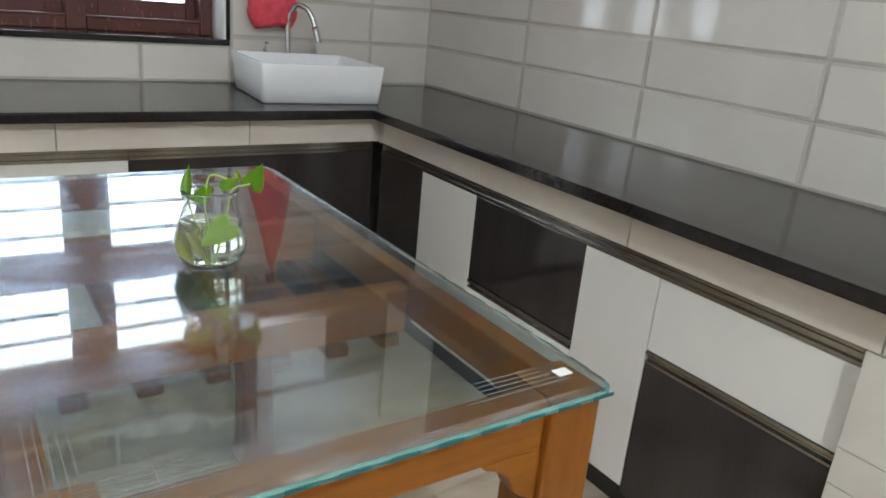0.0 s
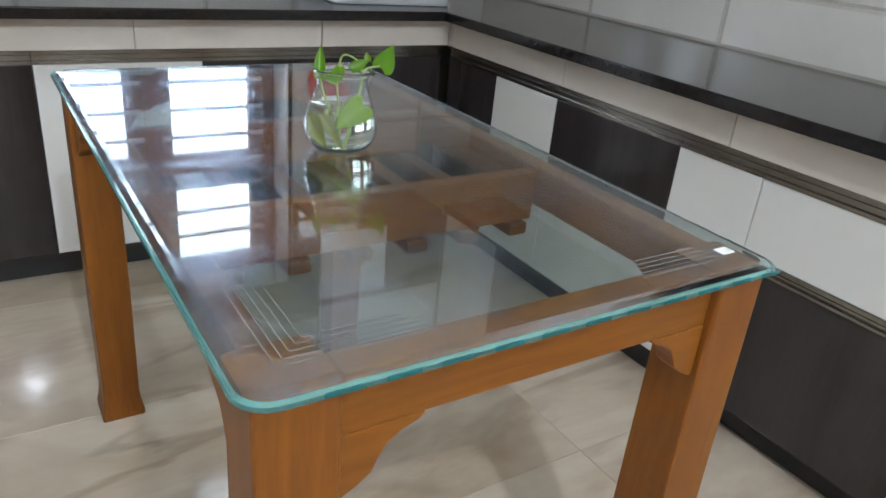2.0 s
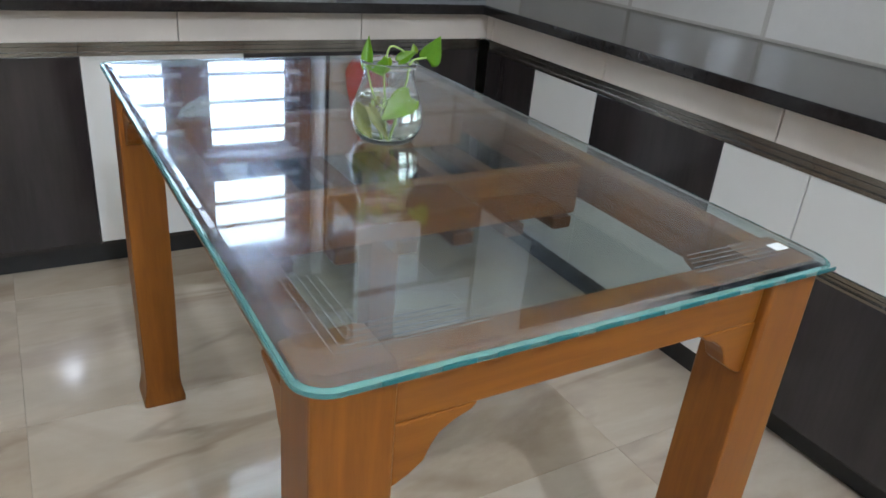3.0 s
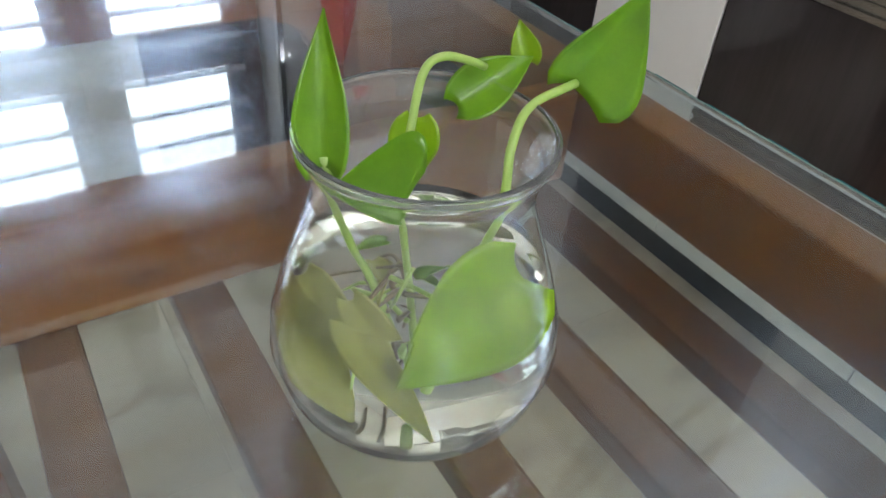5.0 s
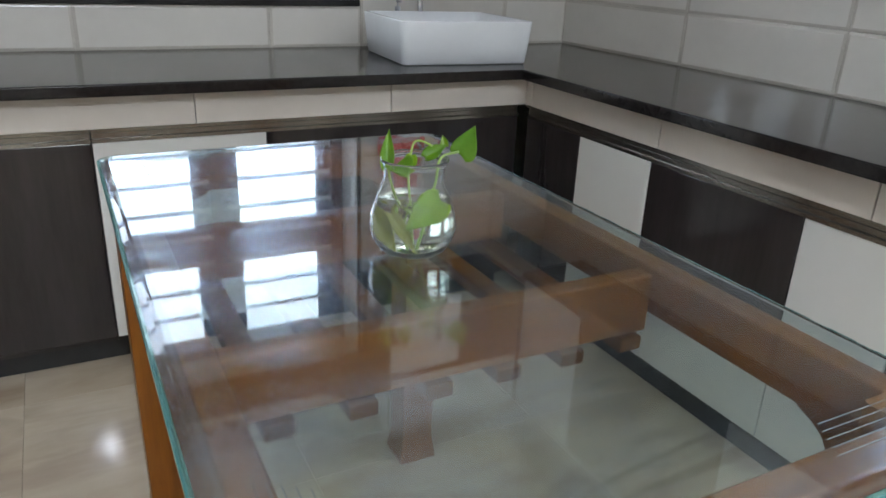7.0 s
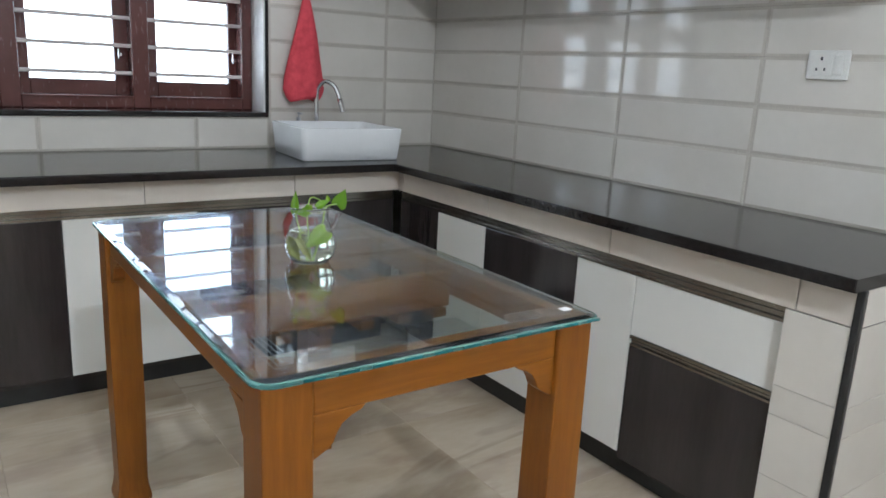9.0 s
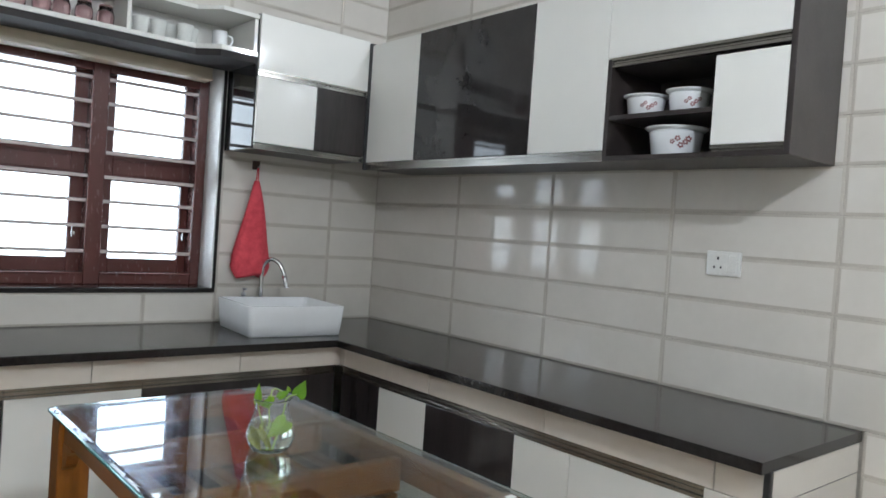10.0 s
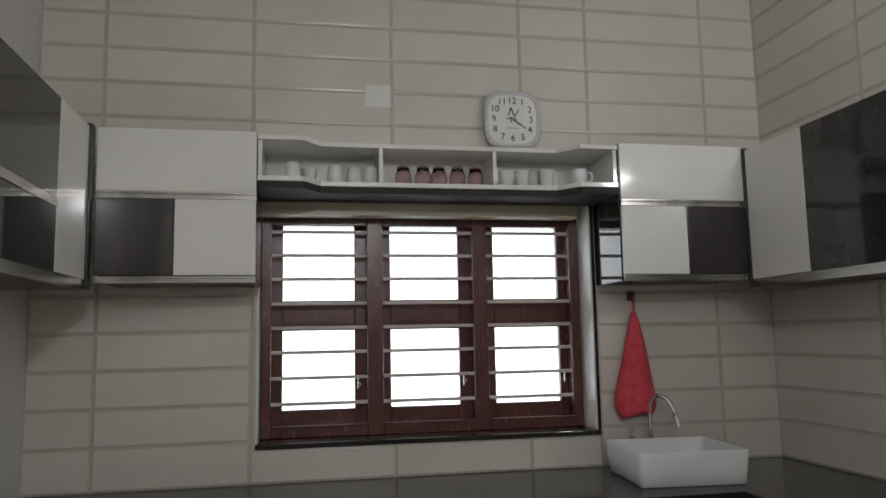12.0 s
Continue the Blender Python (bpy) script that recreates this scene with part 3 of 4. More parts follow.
part("niche_top", box(UE + 0.019, -0.003, -2.35, -1.7499, 1.91, 1.926), DARKMATT, u)
part("back_panel", box(-0.0078, -0.003, -2.35, -1.7499, EB + 0.016, 1.91), DARKMATT, u)
part("lift_door", box(UE, UE + 0.018, -2.3505 + g, -1.7326 - g, 1.942, ET, 0.002), WHITE, u)
part("handle", handle_profile(UE - 0.002, UE + 0.014, -2.3495, -1.7499, 1.911, 1.941), ALU, u, "metal grip profile")
part("door", box(UE, UE + 0.018, -2.3495, -2.129, EB + 0.036, 1.899, 0.002), WHITE, u)
part("handle", handle_profile(UE + 0.001, UE + 0.017, -2.3495, -2.129, EB, EB + 0.034), ALU, u, "metal grip profile")


def wall_unit_north(x0, x1, split, left, right, label):
    u = thing("wall_cabinet", ((x0 + x1) / 2, -0.15, NB), label, "cabinet", "cabinets on the wall")
    part("body", box(x0 + 0.018, x1 - 0.0005, UN + 0.019, -0.003, NB + 0.004, NT - 0.002), DARKMATT, u)
    part("lift_door", box(x0 + g, x1 - g, UN, UN + 0.018, 1.976, NT, 0.002), WHITE, u, "glossy white lift door")
    part("handle", handle_profile(x0 + g, x1 - g, UN - 0.002, UN + 0.014, 1.949, 1.975), ALU, u, "metal grip profile")
    part("door", box(x0 + g, split - g, UN, UN + 0.018, NB + 0.028, 1.947, 0.002), left, u)
    part("door", box(split + g, x1 - g, UN, UN + 0.018, NB + 0.028, 1.947, 0.002), right, u)
    part("handle", handle_profile(x0 + g, x1 - g, UN + 0.001, UN + 0.017, NB, NB + 0.024), ALU, u, "metal grip profile")
    return u


u = wall_unit_north(-0.880, -0.3065, -0.583, WHITE, DARK, "white and dark wall cabinet with glossy black side")
part("side_panel", box(-0.884, -0.8625, UN + 0.019, -0.003, NB, NT, 0.001), MIRRORBLACK, u, "glossy black side panel")
u = wall_unit_north(-2.955, -2.374, -2.674, DARK, WHITE, "white and dark wall cabinet in the corner")
part("side_panel", box(-2.392, -2.3735, UN + 0.019, -0.003, NB, NT, 0.001), MIRRORBLACK, u, "glossy black side panel")

# west wall cabinets
UW = WEST + 0.302
u = thing("wall_cabinet", (WEST + 0.15, -0.50, 1.60), "tall narrow white wall cabinet beside the corner", "cabinet", "cabinets on the wall")
part("body", box(WEST + 0.003, UW - 0.019, -0.670, -0.302, 1.606, 2.20), DARKMATT, u)
part("door", box(UW - 0.018, UW, -0.670 + g, -0.352, 1.640, 2.206, 0.002), WHITE, u)
part("corner_strip", box(UW - 0.019, UW + 0.008, -0.351, -0.303, 1.606, 2.218, 0.002), BLACK, u, "black corner strip")
part("handle", handle_profile(UW - 0.017, UW - 0.001, -0.669, -0.353, 1.602, 1.638), ALU, u, "metal grip profile")
u = thing("wall_cabinet", (WEST + 0.15, -1.0, 1.60), "glossy near-black wall cabinet with a lift door", "cabinet", "cabinets on the wall")
part("body", box(WEST + 0.003, UW - 0.019, -1.660, -0.6705, 1.606, 2.20), DARKMATT, u)
part("lift_door", box(UW - 0.018, UW, -1.660, -0.670 - g, 1.875, 2.206, 0.002), MIRRORBLACK, u)
part("handle", handle_profile(UW - 0.014, UW + 0.002, -1.659, -0.6715, 1.846, 1.874), ALU, u, "metal grip profile")
part("door", box(UW - 0.018, UW, -1.660, -0.670 - g, 1.640, 1.845, 0.002), MIRRORBLACK, u)
part("handle", handle_profile(UW - 0.017, UW - 0.001, -1.659, -0.6715, 1.602, 1.638), ALU, u, "metal grip profile")

# ---- open shelf above the window ----
sx0, sx1, SB, ST = -2.373, -0.8845, 2.046, 2.208
outline = [(sx0, -0.003), (sx0, -0.301), (-2.197, -0.301), (-2.128, -0.212), (-1.126, -0.212), (-1.051, -0.301), (sx1, -0.301), (sx1, -0.003)]
shelf = thing("wall_shelf", ((sx0 + sx1) / 2, -0.12, 1.99), "open white shelf above the window with stepped front", "shelf")
inner = [(x + (0.001 if x == sx0 else -0.001 if x == sx1 else 0), y) for x, y in outline]
part("bottom_board", prism(inner, "z", SB - 0.020, SB, 0.0015), WHITE, shelf)
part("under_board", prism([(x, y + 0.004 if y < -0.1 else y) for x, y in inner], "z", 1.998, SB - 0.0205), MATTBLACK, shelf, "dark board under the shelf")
part("top_board", prism(inner, "z", ST - 0.018, ST, 0.0015), WHITE, shelf)
part("back_panel", box(sx0 + 0.02, sx1 - 0.02, -0.012, -0.004, SB, ST - 0.018), WHITE, shelf)
for x, d in ((sx0 + 0.010, 0.290), (sx1 - 0.010, 0.290), (-1.884, 0.208), (-1.400, 0.208)):
    part("divider", box(x - 0.008, x + 0.008, -d, -0.0125, SB + 0.0003, ST - 0.0183, 0.001), WHITE, shelf)
# ---- table ----
TX0, TX1, TY0, TY1, TT = -1.834, -1.169, -2.334, -1.152, 0.788
table = thing("dining_table", ((TX0 + TX1) / 2, (TY0 + TY1) / 2, 0), "orange-brown wooden table with a clear glass top", "table")


def rounded(x0, x1, y0, y1, r, n=7):
    out = []
    for cx, cy, a0 in ((x1 - r, y1 - r, 0), (x0 + r, y1 - r, 90), (x0 + r, y0 + r, 180), (x1 - r, y0 + r, 270)):
        for k in range(n + 1):
            a = radians(a0 + 90 * k / n)
            out.append((cx + r * math.cos(a), cy + r * math.sin(a)))
    return out


def edge_ring(x0, x1, y0, y1, r, z0, z1):
    """A polished rim round a slab: inner wall, sloping top, nosing, sloping underside."""
    bm = bmesh.new()
    h = z1 - z0
    rings = [[bm.verts.new((x, y, z)) for x, y in rounded(x0 + i, x1 - i, y0 + i, y1 - i, max(r - i, 0.004))] for i, z in
             ((0.0052, z0 + 0.0002), (0.0052, z1 - 0.0024), (0.0022, z1 - h * 0.24), (0.0, z1 - h * 0.36), (0.0, z0 + h * 0.22), (0.0022, z0 + h * 0.10))]
    n = len(rings[0])
    for a, b in zip(rings, rings[1:] + rings[:1]):
        for i in range(n):
            bm.faces.new((a[i], a[(i + 1) % n], b[(i + 1) % n], b[i]))
    bmesh.ops.recalc_face_normals(bm, faces=bm.faces[:])
    return bm


def glass_body(x0, x1, y0, y1, r, z0, z1):
    """A glass slab whose top slopes down to its edge in a ground bevel."""
    bm = bmesh.new()
    rings = [[bm.verts.new((x, y, z)) for x, y in rounded(x0 + i, x1 - i, y0 + i, y1 - i, max(r - i, 0.006))] for i, z in
             ((0.0055, z0), (0.0055, z1 - 0.0024), (0.0130, z1 - 0.0008), (0.0180, z1))]
    n = len(rings[0])
    for a, b in zip(rings, rings[1:]):
        for i in range(n):
            bm.faces.new((a[i], a[(i + 1) % n], b[(i + 1) % n], b[i]))
    bm.faces.new(rings[0][::-1])
    bm.faces.new(rings[-1])
    bmesh.ops.recalc_face_normals(bm, faces=bm.faces[:])
    return bm


glass = part("glass_top", glass_body(TX0, TX1, TY0, TY1, 0.034, TT - 0.012, TT), GLASS, table, "clear glass top with a bevelled edge")
glass.visible_shadow = False
rim = part("glass_edge", edge_ring(TX0, TX1, TY0, TY1, 0.034, TT - 0.012, TT), TEAL, glass, "polished green glass edge")
rim.visible_shadow = False
FT = TT - 0.0150
LW = 0.079
OX, OY, OYN = 0.014, 0.016, 0.018
legs = [(TX0 + OX, TY0 + OY, 1, 1), (TX1 - OX - LW, TY0 + OY, -1, 1), (TX0 + OX, TY1 - OYN - LW, 1, -1), (TX1 - OX - LW, TY1 - OYN - LW, -1, -1)]


def leg_mesh(x, y):
    bm = bmesh.new()
    rings = []
    c = (x + LW / 2, y + LW / 2)
    for s, z in ((1.16, 0.0), (1.16, 0.012), (1.02, 0.040), (0.97, 0.060), (1.0, 0.30), (1.0, FT)):
        rings.append([bm.verts.new((c[0] + sx * LW / 2 * s, c[1] + sy * LW / 2 * s, z)) for sx, sy in ((-1, -1), (1, -1), (1, 1), (-1, 1))])
    for a, b in zip(rings, rings[1:]):
        for i in range(4):
            bm.faces.new((a[i], a[(i + 1) % 4], b[(i + 1) % 4], b[i]))
    bm.faces.new(rings[0][::-1])
    bm.faces.new(rings[-1])
    up = [e for e in bm.edges if abs(e.verts[0].co.z - e.verts[1].co.z) > 0.005]
    bmesh.ops.bevel(bm, geom=up, offset=0.006, segments=3, profile=0.5, affect="EDGES")
    return bm


def bracket_outline(sign, a, lo, hi, reach, drop):
    """A wavy corner bracket between a leg and a rail."""
    pts = [(a, hi), (a + sign * reach, hi), (a + sign * reach * 0.93, hi - drop * 0.10), (a + sign * reach * 0.72, hi - drop * 0.20), (a + sign * reach * 0.56, hi - drop * 0.34),
           (a + sign * reach * 0.47, hi - drop * 0.52), (a + sign * reach * 0.40, hi - drop * 0.72), (a + sign * reach * 0.24, hi - drop * 0.88), (a + sign * reach * 0.06, hi - drop), (a, hi - drop)]
    return pts


AB = 0.711
for x, y, sx, sy in legs:
    part("leg", leg_mesh(x, y), WOODZ, table)
    a = x + LW if sx > 0 else x
    yf = y + 0.010 if sy > 0 else y + LW - 0.040
    part("bracket", prism(bracket_outline(sx, a, 0, AB + 0.001, 0.090, 0.072), "y", yf, yf + 0.030, 0.002), WOODX, table)
    b = y + LW if sy > 0 else y
    xf = x + 0.010 if sx > 0 else x + LW - 0.040
    part("bracket", prism(bracket_outline(sy, b, 0, AB + 0.001, 0.090, 0.072), "x", xf, xf + 0.030, 0.002), WOODY, table)
xl, xr, yn, yf = TX0 + OX + LW, TX1 - OX - LW, TY0 + OY + LW, TY1 - OYN - LW
part("apron", box(xl, xr, TY0 + 0.027, TY0 + 0.062, AB, FT, 0.003), WOODX, table)
part("apron", box(xl, xr, TY1 - 0.061, TY1 - 0.026, AB, FT, 0.003), WOODX, table)
part("apron", box(TX0 + 0.026, TX0 + 0.060, yn, yf, AB, FT, 0.003), WOODY, table)
part("apron", box(TX1 - 0.060, TX1 - 0.026, yn, yf, AB, FT, 0.003), WOODY, table)
for y in (-1.929, -1.566):
    part("cross_bar", box(TX0 + 0.0605, TX1 - 0.0605, y, y + 0.028, 0.686, 0.765, 0.003), WOODX, table)
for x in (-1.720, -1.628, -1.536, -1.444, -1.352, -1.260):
    part("slat", box(x - 0.0172, x + 0.0172, -1.939, -1.528, 0.666, 0.6855, 0.003), SHADEDWOOD, table, "wooden slat with the shade under the glass in its colour")

# etched lines near the corners of the glass
for cx, cy, sx, sy in ((TX0, TY0, 1, 1), (TX1, TY0, -1, 1), (TX0, TY1, 1, -1), (TX1, TY1, -1, -1)):
    for k in range(5):
        d = 0.044 + 0.009 * k
        xa, xb = sorted((cx + sx * d, cx + sx * (0.20 - 0.006 * k)))
        ya, yb = sorted((cy + sy * d, cy + sy * (0.20 - 0.006 * k)))
        y0, x0 = cy + sy * d, cx + sx * d
        part("etched_line", box(xa, xb, y0 - 0.0004, y0 + 0.0004, TT + 0.0002, TT + 0.0006), ETCH, glass)
        if sx > 0:
            part("etched_line", box(x0 - 0.0004, x0 + 0.0004, ya + 0.001, yb, TT + 0.0002, TT + 0.0006), ETCH, glass)
cut_x = part("edge_cut", box(-0.0170, 0.0170, -0.0007, 0.0008, -0.0026, 0.0030, 0.0006, 1), CUTGLASS, glass, "dark cut dash in the glass edge")
cut_y = part("edge_cut", box(-0.0008, 0.0007, -0.0170, 0.0170, -0.0026, 0.0030, 0.0006, 1), CUTGLASS, glass, "dark cut dash in the glass edge")
cut_x.data.transform(Matrix.Translation(where(glass)))
cut_y.data.transform(Matrix.Translation(where(glass)))
for n in range(11):
    a = cut_x if n == 0 else new("edge_cut", cut_x.data)
    a.parent, a.location = glass, Vector((TX0 + 0.085 + n * 0.0550, TY0 - 0.0002, TT - 0.0066)) - where(glass)
for n in range(20):
    a = cut_y if n == 0 else new("edge_cut", cut_y.data)
    a.parent, a.location = glass, Vector((TX1 + 0.0002, TY0 + 0.075 + n * 0.0550, TT - 0.0066)) - where(glass)
solid("sticker", box(-1.226, -1.204, -2.284, -2.268, TT + 0.0004, TT + 0.0012, 0.0002), PAPER, (-1.215, -2.276, TT + 0.0004), "small white sticker on the glass table top", "sticker")

# ---- jar with cuttings ----
JX, JY = -1.4968, -1.7711
JR, JH = 0.962, 0.944
outer = [(0.030, 0.0005), (0.040, 0.002), (0.046, 0.007), (0.0535, 0.019), (0.0577, 0.036), (0.0562, 0.051), (0.0508, 0.069), (0.0448, 0.086), (0.0403, 0.099), (0.0390, 0.107), (0.0402, 0.117), (0.0432, 0.1235), (0.0447, 0.126), (0.0447, 0.1285), (0.0432, 0.1295)]
inner_p = [(0.0428, 0.1288), (0.0417, 0.1240), (0.0389, 0.1167), (0.0377, 0.107), (0.0390, 0.0988), (0.0435, 0.0857), (0.0495, 0.0686), (0.0548, 0.0508), (0.0563, 0.0365), (0.0522, 0.0198), (0.0445, 0.0085), (0.030, 0.0042), (0.0, 0.0037)]
jar = solid("glass_jar", smooth(lathe([(r * JR, z * JH) for r, z in [(0.0, 0.0015)] + outer + inner_p], 64, (JX, JY, TT + 0.0003))), JARGLASS, (JX, JY, TT + 0.0003), "round clear glass jar of water on the table", "jar")
jar.visible_shadow = False
wprof = [(0.0, 0.0041), (0.0295, 0.0047), (0.0438, 0.0090), (0.0515, 0.0200), (0.0556, 0.0365), (0.0541, 0.0508), (0.0487, 0.0686), (0.0468, 0.0738), (0.0458, 0.0748), (0.0, 0.0742)]
water = part("water", smooth(lathe([(r * JR, z * JH) for r, z in wprof], 64, (JX, JY, TT + 0.0003))), WATER, jar, "clear water")
water.visible_shadow = False

VX, VY = 0.500, 0.866


def jp(s, z, d=0.0):
    """A place by the jar: s to the side, d away, z above the table."""
    return Vector((JX + s * VY + d * VX, JY - s * VX + d * VY, TT + z))


def leaf_mesh(base, tip, width, facing, bend=0.2, curl=0.25, n=14, m=6, narrow=1.0, full=0.62):
    """A heart-shaped leaf from its stalk to its tip, with a keel along the middle."""
    base, tip = Vector(base), Vector(tip)
    along = tip - base
    length = along.length
    along.normalize()
    f = Vector(facing)
    f = (f - along * f.dot(along)).normalized()
    side = along.cross(f)
    bm = bmesh.new()
    rows = []
    for i in range(n + 1):
        u = i / n
        w = width * 0.5 * (math.sin(math.pi * min(1, u * 0.97 + 0.03) ** full) ** 0.85) * (1 - 0.12 * u)
        w = max(w, 0.0004)
        row = []
        for j in range(-m, m + 1):
            q = j / m
            back = -0.10 * length * abs(q) ** 2 * max(0, 1 - u * 4)
            p = base + along * (length * u + back) + side * (w * q * (narrow if q < 0 else 1.0)) + f * (curl * w * abs(q) ** 1.5 - bend * length * (u * u) + 0.02 * length * math.sin(7 * u + 2 * q) * abs(q))
            row.append(bm.verts.new(p))
        rows.append(row)
    for a, b in zip(rows, rows[1:]):
        for j in range(2 * m):
            bm.faces.new((a[j], a[j + 1], b[j + 1], b[j]))
    bmesh.ops.recalc_face_normals(bm, faces=bm.faces[:])
    top_faces = bm.faces[:]
    geo = bmesh.ops.extrude_face_region(bm, geom=top_faces)
    for v in geo["geom"]:
        if isinstance(v, bmesh.types.BMVert):
            v.co -= f * 0.0005
    return smooth(bm)


plant = thing("leaf_cutting", (JX, JY, TT + 0.02), "fresh green heart-leaved cuttings standing in the jar", "plant")
toward = (-VX, -VY, 0.35)
part("stem", smooth(tube(curve_points([jp(0.004, 0.012, 0.0), jp(0.018, 0.06, 0.0), jp(0.0270, 0.0930, 0.0), jp(0.0285, 0.1120, 0.006), jp(0.0350, 0.1215, 0.018), jp(0.0530, 0.1235, 0.034)], 8), 0.0016, 8)), STEM, plant)
part("leaf", leaf_mesh(jp(0.0520, 0.1220, 0.034), jp(0.0722, 0.1570, 0.037), 0.045, (-VX, -VY, 0.35), 0.02, 0.22, narrow=0.55, full=0.44), LEAF, plant)
part("stem", smooth(tube(curve_points([jp(0.0, 0.012, 0.004), jp(-0.004, 0.06, 0.0), jp(-0.007, 0.100, -0.004), jp(-0.0050, 0.125, -0.001), jp(-0.002, 0.1385, 0.005), jp(0.004, 0.1405, 0.012), jp(0.0130, 0.1360, 0.020), jp(0.019, 0.1310, 0.027)], 8), 0.0014, 8)), STEM, plant)
part("leaf", leaf_mesh(jp(0.0110, 0.1150, 0.029), jp(0.0370, 0.1290, 0.040), 0.0205, (-VX, -VY, 0.9), -0.10, 0.45), LEAF, plant)
part("leaf", leaf_mesh(jp(0.0365, 0.1280, 0.039), jp(0.0310, 0.1415, 0.043), 0.0115, (-VX - 0.4, -VY, 0.2), 0.10, 0.5), PALELEAF, plant, "pale curled leaf tip")
part("stem", smooth(tube(curve_points([jp(-0.004, 0.012, -0.004), jp(-0.016, 0.05, 0.0), jp(-0.027, 0.085, -0.003), jp(-0.0325, 0.112, -0.005)], 8), 0.0015, 8)), STEM, plant)
part("leaf", leaf_mesh(jp(-0.0325, 0.1090, -0.006), jp(-0.0335, 0.1540, 0.011), 0.0190, (-VX - 0.2, -VY, 0.5), 0.04, 0.50, full=0.52), LEAF, plant)
part("leaf", leaf_mesh(jp(-0.0070, 0.1035, -0.0200), jp(-0.0270, 0.1090, -0.0140), 0.050, (-VX, -VY, 0.5), 0.04, 0.35, narrow=0.15, full=0.50), LEAF, plant)
part("leaf", leaf_mesh(jp(-0.0035, 0.1250, 0.0), jp(-0.0060, 0.1030, -0.005), 0.017, (-VX, -VY, 0.5), 0.05, 0.4), PALELEAF, plant)
part("leaf", leaf_mesh(jp(0.0350, 0.0720, -0.012), jp(-0.0050, 0.0420, -0.036), 0.043, (-VX, -VY, 0.45), 0.08, 0.30, full=0.52), PALELEAF, plant, "broad pale leaf under water")
part("leaf", leaf_mesh(jp(-0.022, 0.052, -0.012), jp(0.006, 0.012, -0.026), 0.015, (-VX, -VY, 0.3), 0.10, 0.3), OLDLEAF, plant, "limp olive leaf under water")
part("leaf", leaf_mesh(jp(-0.040, 0.046, 0.004), jp(-0.018, 0.014, -0.020), 0.028, (-VX - 0.3, -VY, 0.4), 0.15, 0.4), OLDLEAF, plant, "limp olive leaf under water")
rng = random.Random(4)
for k in range(16):
    a, r = rng.uniform(0, 6.28), rng.uniform(0.006, 0.030)
    p0 = jp(-0.006 + 0.004 * math.cos(k), 0.060 - 0.0026 * k, 0.004 * math.sin(k))
    p2 = jp(r * math.cos(a) - 0.010, 0.012 + 0.022 * rng.random(), r * math.sin(a))
    part("root", smooth(tube(curve_points([p0, (p0 + p2) / 2 + Vector((rng.uniform(-.008, .008), rng.uniform(-.008, .008), 0.005)), p2], 6), 0.0011, 6, 0.4)), ROOT if k % 3 else STEM, plant)
for k in range(5):
    a = rng.uniform(0, 6.28)
    c0 = jp(-0.012 + 0.014 * math.cos(a), 0.045 + 0.02 * rng.random(), 0.012 * math.sin(a))
    c1 = c0 + Vector((rng.uniform(-.016, .016), rng.uniform(-.016, .016), rng.uniform(-.012, .004)))
    part("leaf_scrap", leaf_mesh(c0, c1, rng.uniform(0.006, 0.011), (rng.uniform(-1, 1), rng.uniform(-1, 1), 0.6), 0.2, 0.5, 8, 3), OLDLEAF if k % 2 else LEAF, plant, "withered scrap of leaf under water")

# ---- basin, tap, soap bottle ----
basin = thing("wash_basin", (-0.719, -0.336, COUNTER), "white rectangular ceramic vessel basin on the black worktop", "basin")
bm = bmesh.new()
bx, by, bw, bd, bz = -0.719, -0.336, 0.223, 0.197, 0.132


def basin_ring(half_w, half_d, z, r):
    return [(x, y, z) for x, y in rounded(bx - half_w, bx + half_w, by - half_d, by + half_d, r, 5)]


levels = [(0.206, 0.179, 0.0006, 0.016), (0.211, 0.184, 0.004, 0.018), (0.216, 0.190, 0.05, 0.020), (bw, bd, bz - 0.004, 0.022), (bw - 0.001, bd - 0.001, bz - 0.001, 0.022), (bw - 0.004, bd - 0.004, bz, 0.02), (bw - 0.011, bd - 0.011, bz, 0.018),
          (bw - 0.014, bd - 0.014, bz - 0.003, 0.018), (bw - 0.022, bd - 0.022, 0.06, 0.03), (0.175, 0.150, 0.028, 0.05), (0.12, 0.10, 0.020, 0.05)]
rings = [[bm.verts.new((x, y, COUNTER + z)) for x, y, z in basin_ring(*lv)] for lv in levels]
nn = len(rings[0])
for a, b in zip(rings, rings[1:]):
    for i in range(nn):
        bm.faces.new((a[i], a[(i + 1) % nn], b[(i + 1) % nn], b[i]))
bm.faces.new(rings[0][::-1])
bm.faces.new(rings[-1])
bmesh.ops.recalc_face_normals(bm, faces=bm.faces[:])
part("bowl", smooth(bm), CERAMIC, basin)
basin.rotation_euler.z = radians(-4.5)
part("drain", smooth(lathe([(0, 0.003), (0.018, 0.003), (0.021, 0.0), (0.0, 0.0)], 24, (bx, by, COUNTER + 0.0203))), CHROME, basin, "chrome drain")

